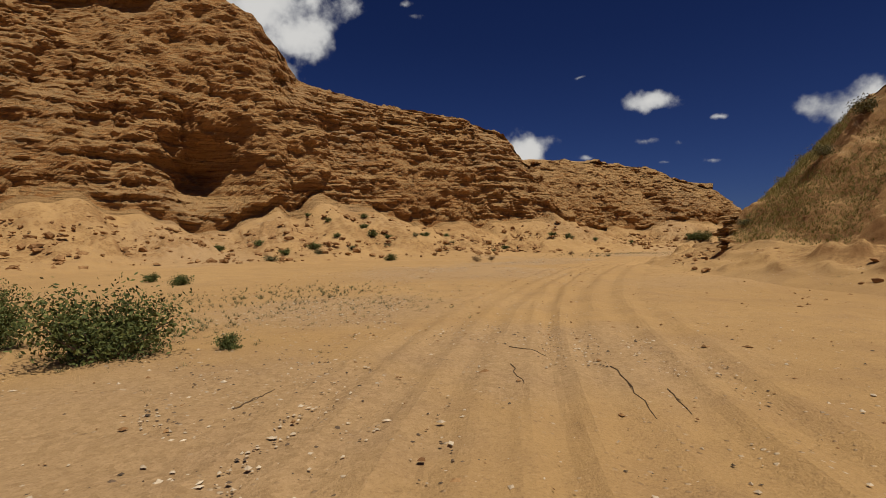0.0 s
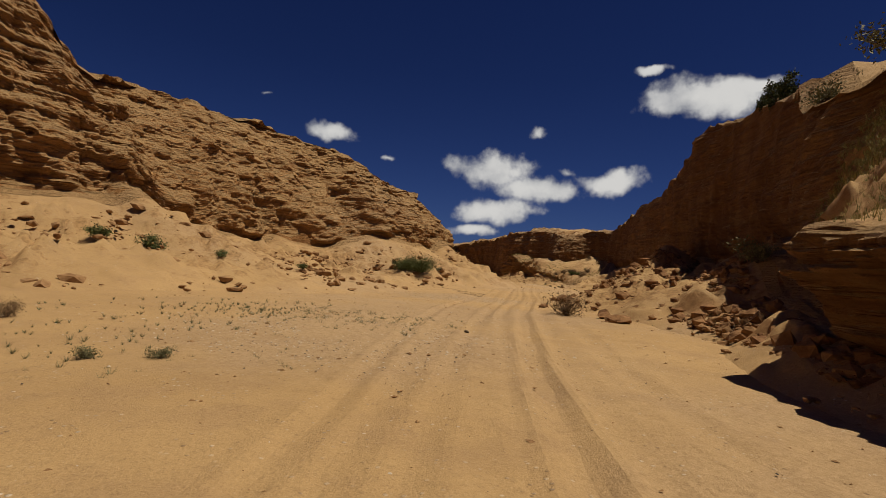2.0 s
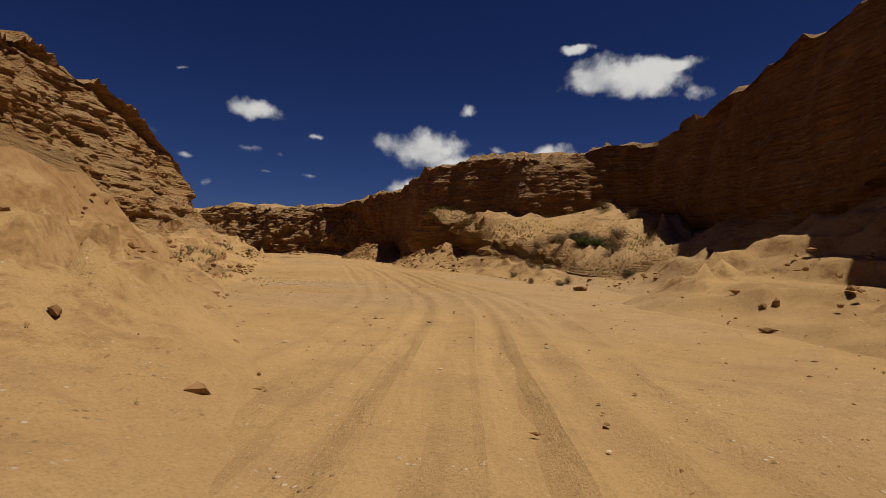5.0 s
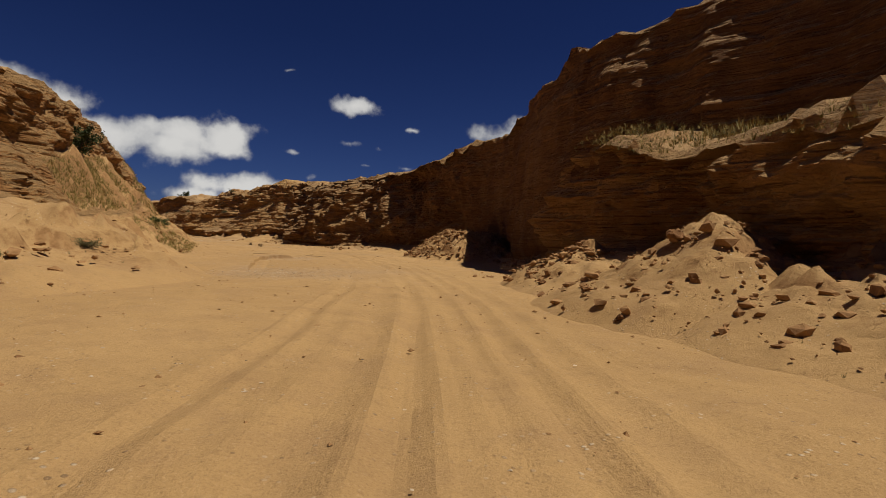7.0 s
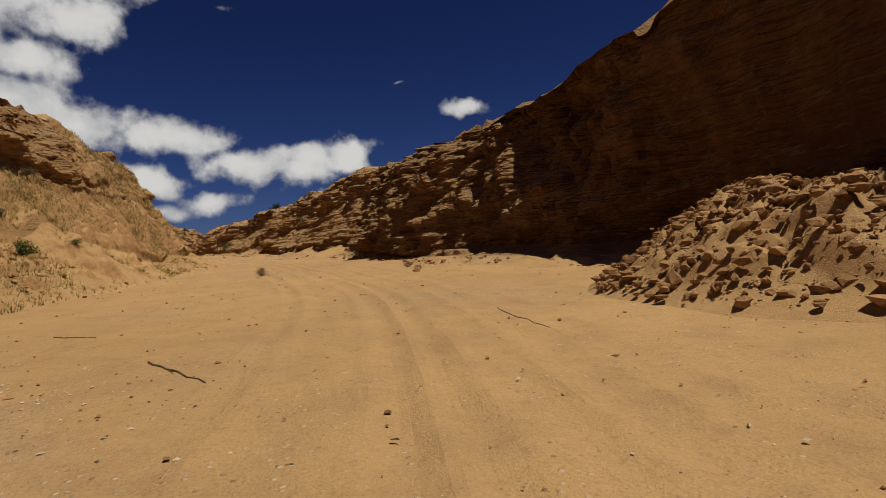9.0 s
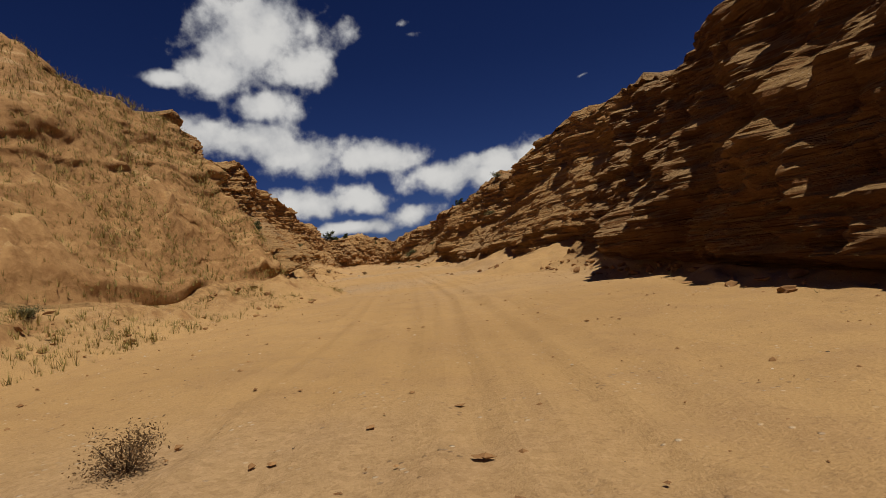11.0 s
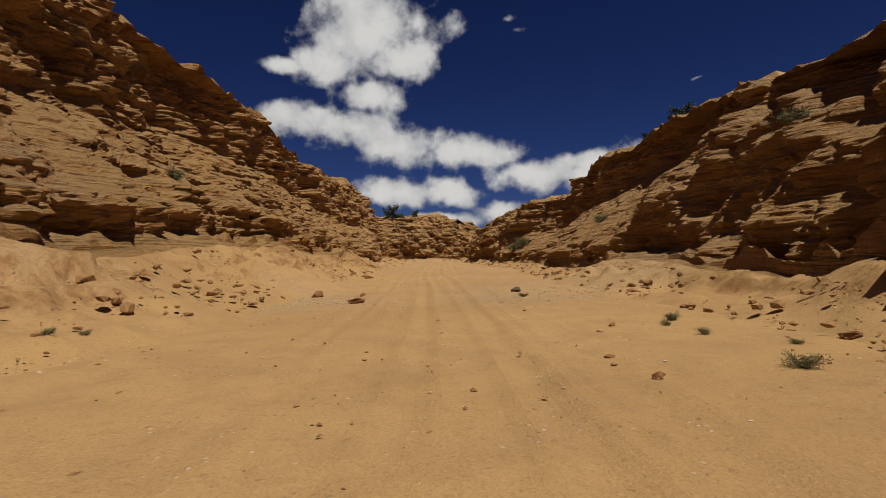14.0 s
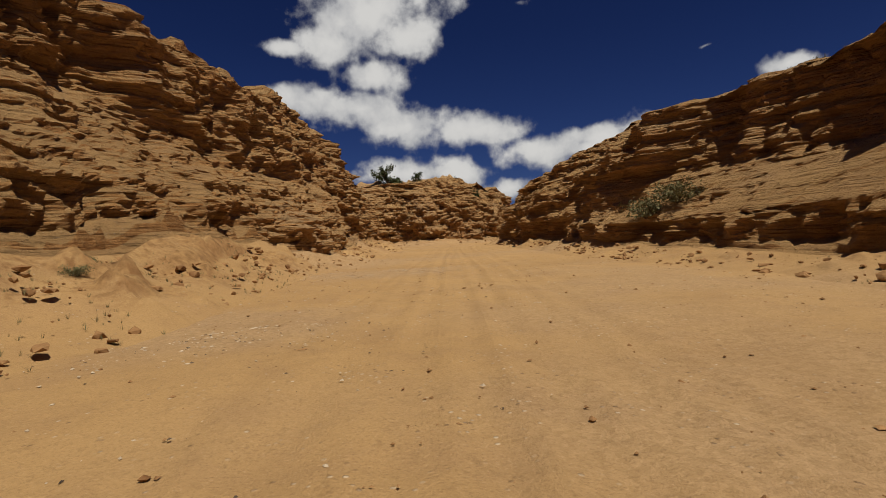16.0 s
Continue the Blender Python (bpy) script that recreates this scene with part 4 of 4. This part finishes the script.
WEEDS = [(-5.5, 10, 3.5, 260), (-8, 14, 4, 200), (-4, 17, 3.5, 260), (-1.8, 14, 2.5, 160), (21.8, 55, 2.5, 260), (20, 57.5, 4, 260), (15, 53, 5, 160), (70, 113, 3, 60), (75.5, 262, 2, 30), (87, 261, 3, 60)]
c = np.repeat(np.array([w[:3] for w in WEEDS]), [w[3] for w in WEEDS], 0)
spot = c[:, :2] + rng.normal(size=(len(c), 2)) * c[:, 2:] * 0.5
weeds = np.c_[spot, ground_height(spot[:, 0], spot[:, 1]) + 0.03]
tufts("low_weeds", weeds, rng.uniform(0.035, 0.10, len(weeds)), SAGE, "small grey-green weeds dotted over the sand", 22, 1.6)
bench_top = choose(TOP["bench_wall"], 6500)
bench_top[:, :2] += rng.uniform(-0.9, 0.9, (6500, 2))
tufts("bench_grass", bench_top, rng.uniform(0.06, 0.22, len(bench_top)), STRAW, "dry grey-green grass on the sandy bench", 12, 0.9)
turf = choose(SLOPE[1][SLOPE[1][:, 1] > 14], 26000)
tufts("green_turf", turf, rng.uniform(0.05, 0.17, len(turf)), TURF, "yellow-green grass on the slope", 9, 1.0)
foot_sand = slopes[(slopes[:, 1] > 262) & (slopes[:, 1] < 300) & (slopes[:, 0] < 76)]
few = np.vstack([choose(slopes, 3500), choose(foot_sand, 900)])
tufts("sparse_grass", few, rng.uniform(0.03, 0.10, len(few)), SAGE, "sparse grey-green grass on the talus", 12, 0.9)
edge_grass = choose(np.vstack(RIM), 7000)
tufts("rim_grass", edge_grass, rng.uniform(0.1, 0.3, len(edge_grass)), SAGE, "dry grass along the cliff rim", 12, 0.8)

# ---- things that can be counted ----
graph = bpy.context.evaluated_depsgraph_get()


def rest(x, y, z):
    """The height of the surface at a place, sought from a little above z."""
    hit, p, *_ = scene.ray_cast(graph, Vector((x, y, z + 2.2)), Vector((0, 0, -1)))
    return p.z if hit else z


def strew(makers, rows, group, sink=0.0):
    """Copies of a few models at x, y, about z, with a size each."""
    firsts = [make() for make in makers]
    for n, (x, y, z, size) in enumerate(rows):
        src = firsts[n % len(firsts)]
        z = rest(x, y, z)
        m = pose(x, y, z - sink * size, 0, 0, (n * 137.5) % 360) @ Matrix.Diagonal((size, size, size, 1))
        if n < len(firsts):
            src.matrix_basis = m
            made = src
        else:
            made = copy_thing(src, pose(0, 0, 0))
            made.matrix_basis = m
        tagged(made, group=group)


def boulder(seed, label, mat=None, flat=0.75):
    return lambda: tagged(new("boulder", boulder_mesh(seed, mat or RUST, flat)), label, "rock")


GREENS_NEAR = [
    (-5.0, 7.6, 0, 1.45), (-7.3, 8.4, 0, 1.2), (-9.2, 10.2, 0, 1.2), (-3.4, 8.3, 0, 0.35), (-12.3, 22.3, 0.1, 0.6), (-10.4, 20.8, 0, 0.6),
    (-12.5, 51, 0, 1.1), (-7.8, 58.5, 0.3, 1.1), (-15.7, 61.4, 4.6, 0.7), (-9.6, 64.8, 5, 0.8), (15.3, 73.9, 2.9, 1.0), (17.9, 75.1, 2.9, 1.2),
    (26.8, 75, 1.4, 0.6), (21.6, 74.8, 2.5, 0.6), (-8.9, 59.7, 1.6, 0.9), (-4.7, 47.1, 0, 0.9),
]
GREENS_TALUS = [
    (-6.2, 59.3, 0.4, 0.8), (-1.8, 60.6, 0.8, 0.6), (82.6, 167.2, 2, 0.8), (83.5, 171.5, 2, 0.8), (-14, 47, 1, 0.9), (-17.5, 50, 2, 0.8),
    (-11, 55, 1.5, 0.7), (-2.5, 62, 1.5, 0.7), (8, 68.5, 2, 0.8), (-13, 60, 4, 0.7), (-20, 47, 2, 0.9), (0.5, 66, 2.4, 0.6),
    (90.5, 108.8, 5, 0.9), (90.7, 108.4, 5.2, 1.0), (91.0, 107.8, 5.3, 0.9), (91.3, 109.8, 5, 0.7),
]
GREENS = GREENS_NEAR + GREENS_TALUS
strew([lambda: shrub("green_shrub", 9, 0.9, 0.75, GREEN, 7000, 0.011, "dense dark-green shrub on the sandy bank", 0.03)], [(41.1, 82.9, 1.5, 2.2), (39.2, 83.5, 1.5, 1.7)] + GREENS[:3], "green shrubs of the wash")
strew([lambda: shrub("green_shrub", 3, 0.85, 0.75, GREEN, 1700, 0.022, "low green desert shrub growing in sand"),
       lambda: shrub("green_shrub", 4, 0.95, 0.6, GREEN, 1500, 0.022, "spreading green shrub at the talus foot")], GREENS[3:], "green shrubs of the wash")
SAGES_SLOPE = [
    (44.8, 85.8, 2, 0.7), (6.1, 63.4, 0, 0.6), (-9, 52.5, 0.6, 0.8), (-11.5, 49, 0.4, 0.9), (-14.5, 44.5, 0.3, 0.9), (-6, 56.5, 0.5, 0.7),
    (-3, 58, 0.5, 0.7), (1, 60.5, 0.5, 0.7), (15.8, 50.4, 0, 0.3), (14.8, 50.6, 0, 0.35), (34.9, 46.0, 8, 2.0), (37.4, 51.4, 9.5, 1.6),
    (38.2, 49.6, 9.5, 1.3),
]
SAGES_BENCH = [
    (23.9, 37.5, 6.4, 1.2), (23, 35.2, 5.7, 1.0), (23.3, 33.8, 6.5, 1.4), (22, 39.3, 3.5, 0.6), (22.1, 36.7, 4.2, 0.6), (16.8, 29.4, 2.6, 0.6),
    (19.6, 27.1, 5.9, 1.0), (21.4, 26.8, 7.9, 1.3), (84.1, 105.8, 2.9, 0.5), (86.9, 109.1, 3.7, 0.55), (85.6, 110.5, 3.4, 0.5), (88.1, 103.9, 3.1, 0.6),
    (77.5, 134.1, 1.8, 0.5),
]
SAGES = SAGES_SLOPE + SAGES_BENCH
SAGES_BEND = [
    (88.7, 247.6, 0.1, 0.3), (88.4, 250.5, 0.1, 0.22), (88.3, 252.5, 0.1, 0.3), (88.0, 251.6, 0.1, 0.2), (89.4, 249.5, 0.1, 0.15), (78.0, 247.7, 0.1, 0.2),
    (78.0, 248.4, 0.1, 0.15), (61.3, 287.0, 0.1, 0.25), (66.2, 283.8, 0.1, 0.25), (70.0, 279.9, 0.1, 0.2), (64.3, 284.1, 0.1, 0.2), (68.7, 281.8, 0.1, 0.18),
    (79.3, 138.2, 1.8, 0.55), (82, 164.2, 1.6, 0.6), (81.5, 174.7, 2.5, 0.6), (79.8, 183, 4.6, 0.7), (84, 176, 1.5, 0.5),
]
SAGES_END = [
    (83.2, 180, 1.5, 0.5), (84.4, 187, 1.5, 0.5), (89.2, 244.9, 0.1, 0.35), (84.9, 258.9, 0.1, 0.25), (81.3, 311, 4, 2.2), (82.6, 309.5, 5, 1.9),
    (89.4, 279.3, 4.3, 1.0), (66.7, 289.6, 1, 0.4), (66.2, 290.4, 1.4, 0.4), (98.9, 237, 8.7, 0.9), (100.5, 238.7, 10.4, 1.2), (94.5, 254, 7, 1.1),
    (94.2, 260.8, 7.5, 1.0), (67.5, 264, 12, 1.0), (83.6, 210.2, 1.0, 0.4), (88.5, 325, 10, 1.2),
]
SAGES_FAR = SAGES_BEND + SAGES_END
strew([lambda: shrub("sage_shrub", 5, 0.8, 0.75, SAGE, 1500, 0.018, "grey-green sagebrush with twiggy stems"),
       lambda: shrub("sage_shrub", 6, 0.7, 0.6, SAGE, 1200, 0.018, "small grey sagebrush on the slope", 0.04)], SAGES + SAGES_FAR, "sagebrush along the wash")
DRY_WASH = [
    (31.8, 56.4, 0.4, 1.55), (13.4, 55.5, 0, 0.6), (2.8, 44, 0, 0.8), (4.2, 45.8, 0, 0.7), (100, 113, 6.5, 1.2), (99.5, 110, 6.5, 1.3),
    (97.5, 107, 6, 1.3), (94.2, 108.2, 4.8, 1.3), (90, 106, 4, 1.1), (92.5, 178.3, 0.1, 0.5), (92.6, 174, 0.1, 0.5), (100, 172.9, 0.1, 0.55),
    (99.5, 169.2, 0.1, 0.4), (82.7, 240.3, 0.1, 0.55),
]
DRY_BENCH = [
    (78.3, 239.9, 5, 0.7), (89.8, 111.9, 5, 0.9), (90.7, 111.3, 5.3, 1.0), (90.8, 110.6, 5.6, 1.1), (91.1, 109.9, 5.4, 1.0), (91.3, 109.3, 6, 1.3),
    (91.5, 108.7, 5.8, 1.2), (91.9, 108.0, 6.2, 1.4), (92.2, 107.5, 6.4, 1.4), (89.6, 109.7, 6, 1.0), (91.6, 108.1, 5, 0.8), (86.8, 110.1, 5.8, 0.8),
    (85.3, 106.1, 3.4, 0.6), (84.0, 107.8, 3.4, 0.5),
]
DRY = DRY_WASH + DRY_BENCH
strew([lambda: shrub("dry_shrub", 8, 0.75, 0.65, BROWN, 1700, 0.012, "brown dried-out tumbleweed of fine twigs", 0.05)], DRY, "dried shrubs and tumbleweeds")
TREES = [(77.5, 160, 9.5, 2.2), (81, 196, 6, 2.6), (72.2, 224, 13, 2.6), (73.2, 230.8, 13, 2.0), (46, 377, 12, 5.0), (50.5, 378, 12, 2.4), (62, 379, 11, 1.6),
         (95.5, 283, 10.5, 2.0), (94.5, 289, 10.5, 1.6), (48.6, 55.9, 13, 2.3), (50.2, 57.0, 13.4, 1.9)]
strew([lambda: tree(21, 1.0, "small dark-green juniper on the cliff rim"), lambda: tree(22, 1.0, "gnarled green juniper at the cliff edge")], TREES, "junipers on the rim")

ROCKS = [
    (42.3, 67.2, 0.05, 0.30), (43.9, 66.2, 0.6, 0.29), (34.9, 60.8, 0.2, 0.25), (35.1, 61.2, 0.2, 0.18), (32.6, 55.0, 0.8, 0.42), (31.7, 53.6, 1, 0.52),
    (46, 67.6, 1.1, 0.27), (46.6, 66.9, 1.4, 0.34), (49.6, 67.9, 2.5, 0.31), (52.4, 68.1, 3.2, 0.34), (46.2, 65.9, 1.2, 0.41), (45.2, 65.2, 1, 0.34),
    (48.7, 66.5, 1.9, 0.34), (50.5, 66.9, 2.4, 0.37), (47.6, 68.6, 1.6, 0.24), (51.3, 69.6, 2.3, 0.27), (44.6, 64.6, 1, 0.24), (82.4, 103.4, 1.8, 0.4),
]
ROCKS_BEND = [
    (93.6, 136.5, 0.1, 0.13), (96.3, 138.1, 0.1, 0.09), (94.2, 136.4, 0.1, 0.08), (94.3, 136.2, 0.1, 0.12), (95.8, 137.1, 0.1, 0.09), (96.7, 136.5, 0.1, 0.14),
    (95.0, 136.1, 0.1, 0.1), (95.4, 138.5, 0.1, 0.07), (93.7, 136.0, 0.1, 0.08), (95.3, 136.0, 0.1, 0.1), (97.2, 137.7, 0.1, 0.09), (99.6, 137.5, 0.1, 0.12),
    (95.5, 135.9, 0.1, 0.08), (95.6, 136.6, 0.1, 0.07), (87.0, 247.1, 0.1, 0.09), (90.4, 250.1, 0.1, 0.2), (87.0, 251.6, 0.1, 0.08), (91.1, 272.4, 0.1, 0.2),
    (90.3, 259.5, 0.1, 0.25),
]
ROCKS_BANK = [
    (90.3, 258.3, 0.1, 0.2), (70.6, 266.3, 0.1, 0.22), (86.6, 248.3, 0.1, 0.08), (78.5, 260.7, 0.1, 0.15), (70.1, 281.0, 0.1, 0.2), (69.8, 281.6, 0.1, 0.14),
    (70.7, 279.5, 0.1, 0.12), (71.6, 279.5, 0.1, 0.12), (71.5, 280.9, 0.1, 0.1), (69.6, 279.7, 0.1, 0.12), (70.7, 279.9, 0.1, 0.1), (99.1, 168, 0.1, 0.22),
    (79.3, 257.8, 0, 0.33), (76.5, 260.9, 0.5, 0.3), (72.9, 277.3, 0, 0.36), (72.5, 277.9, 0, 0.25), (70.5, 280.7, 0.2, 0.28), (96.2, 210.6, 0.3, 0.2),
    (97, 210.1, 0.3, 0.22),
]
ROCKS_END = [
    (97.2, 207.5, 0.4, 0.2), (93.9, 213.3, 0, 0.12), (94.3, 210.8, 0, 0.14), (38.8, 84.2, 1.4, 0.6), (103.2, 153.6, 2.0, 0.2), (102.4, 153.4, 1.3, 0.16),
    (101.6, 152.8, 0.8, 0.15), (103.6, 152.6, 1.6, 0.2), (102.6, 152.2, 1.0, 0.16), (101.8, 151.5, 0.5, 0.14), (91.5, 125.3, 2.5, 0.22), (89.6, 126.2, 1.0, 0.16),
    (88.6, 124.4, 0.8, 0.12), (92.6, 131.6, 1.4, 0.16), (92.2, 130.6, 1.2, 0.14), (92.8, 130.3, 1.5, 0.2), (90.4, 128.6, 0.9, 0.16),
]
ROCKS_FAR = ROCKS_BEND + ROCKS_BANK + ROCKS_END
strew([boulder(31, "rust-brown sandstone boulder lying on sand"), boulder(32, "angular sandstone block fallen from the cliff", flat=0.6),
       boulder(33, "weathered brown sandstone boulder"), boulder(34, "flat slab of brown sandstone", flat=0.42)], ROCKS + ROCKS_FAR, "fallen boulders", 0.1)
strew([boulder(35, "pale cream stone half sunk in sand", PALE, 0.55)], [(93.5, 169.9, 0, 0.1), (83.3, 233.7, 0, 0.2), (11.9, 43.3, 0, 0.16)], "pale stones", 0.1)
strew([boulder(36, "dark grey angular stone on the sand", DARK)], [(84.5, 261.3, 0, 0.2), (23.3, 52.2, 0, 0.07)], "dark stones", 0.1)


def outcrop(seed, label):
    """Thin broken beds of rock standing out of the sand, one on the other."""
    r = np.random.default_rng(seed)
    slabs, z = [], -0.1
    for k in range(7):
        v, f = ICO3
        v = v.copy()
        for _ in range(9):
            n = r.normal(size=3) * (1, 1, 0.4)
            n /= np.linalg.norm(n)
            v -= np.clip(v @ n - r.uniform(0.5, 0.85), 0, None)[:, None] * n
        v = np.sign(v) * np.abs(v) ** (1, 1, 0.6)
        v *= (1 + 0.12 * fbm(v[:, 0] * 3, v[:, 1] * 3, v[:, 2] * 2, 3, seed + k))[:, None]
        wide, thick = 1.0 - 0.08 * k + 0.25 * r.uniform(-1, 1), r.uniform(0.07, 0.15)
        v = v * (wide, 0.65 * wide, thick) + (0.25 * r.normal(), 0.2 * r.normal(), z + thick)
        z += 1.5 * thick
        slabs.append((v, f))

    def make():
        base = new("rock_outcrop")
        for v, f in slabs:
            part("slab", raw_mesh("slab", v, f, ROCK), base)
        return tagged(base, label, "rock")
    return make


strew([outcrop(41, "rusty layered sandstone outcrop in a sand bank"), outcrop(42, "crumbling ledge of brown sandstone beds")],
      [(17.2, 31.6, 0.3, 1.0), (18.6, 33.4, 0.3, 0.8), (16.2, 29.9, 0.2, 0.75), (22.6, 38.4, 0.4, 0.6),
       (14.8, 27.5, 0.3, 0.6), (74.5, 236, 0.3, 0.9)], "rock outcrops in the banks", 0.15)


def branch(a, b, seed, thick=0.022):
    """A bare, kinked branch lying on the sand; one run stands in for a crack."""
    r = np.random.default_rng(seed)
    a, b = np.array(a, float), np.array(b, float)
    run = b - a
    side = np.array([-run[1], run[0]]) / max(1.0, np.hypot(*run)) * 0.02
    line = []
    for k in np.linspace(0, 1, 9):
        p = a + run * k + side * r.normal()
        line.append((p[0], p[1], float(rest(p[0], p[1], 0.2)) + 0.35 * thick))
    pieces = [tube(line, thick, thick * 0.45, 6)]
    for k in (3,):
        p = np.array(line[k])
        w = np.array([run[0] + 2.5 * side[0] * r.choice([-3, 3]), run[1] + 2.5 * side[1] * r.choice([-3, 3]), 0.0])
        pieces.append(tube([p, p + w * 0.12, p + w * 0.2 + np.array([0, 0, 0.02])], thick * 0.5, thick * 0.2, 5))
    v, f = joined(pieces)
    return tagged(new("driftwood_branch", raw_mesh("driftwood_branch", v, f, WOOD)), "bare grey driftwood branch lying on the sand", "branch", "driftwood")


for n, (ax, ay, bx, by, thick) in enumerate([
        (-2.1, 5.2, -1.9, 5.9, 0.02), (1.0, 8.1, 1.5, 7.7, 0.02), (0.9, 7.0, 0.9, 6.0, 0.018), (2.2, 6.9, 2.0, 4.9, 0.02), (2.5, 5.9, 2.4, 5.1, 0.02),
        (37.8, 72.2, 37.8, 69.2, 0.035), (41.2, 79.5, 40.1, 71.3, 0.03), (39.7, 75.1, 38.9, 70.3, 0.03), (37.2, 70.1, 37.3, 69.1, 0.03),
        # the run from 97.2, 155.3 stands in for a crack in the sand
        (91.3, 153.8, 92.2, 152.2, 0.035), (97.2, 155.3, 96.9, 152.7, 0.02), (88.7, 158.4, 89.7, 157.5, 0.03)]):
    branch((ax, ay), (bx, by), 70 + n, thick * 0.5)
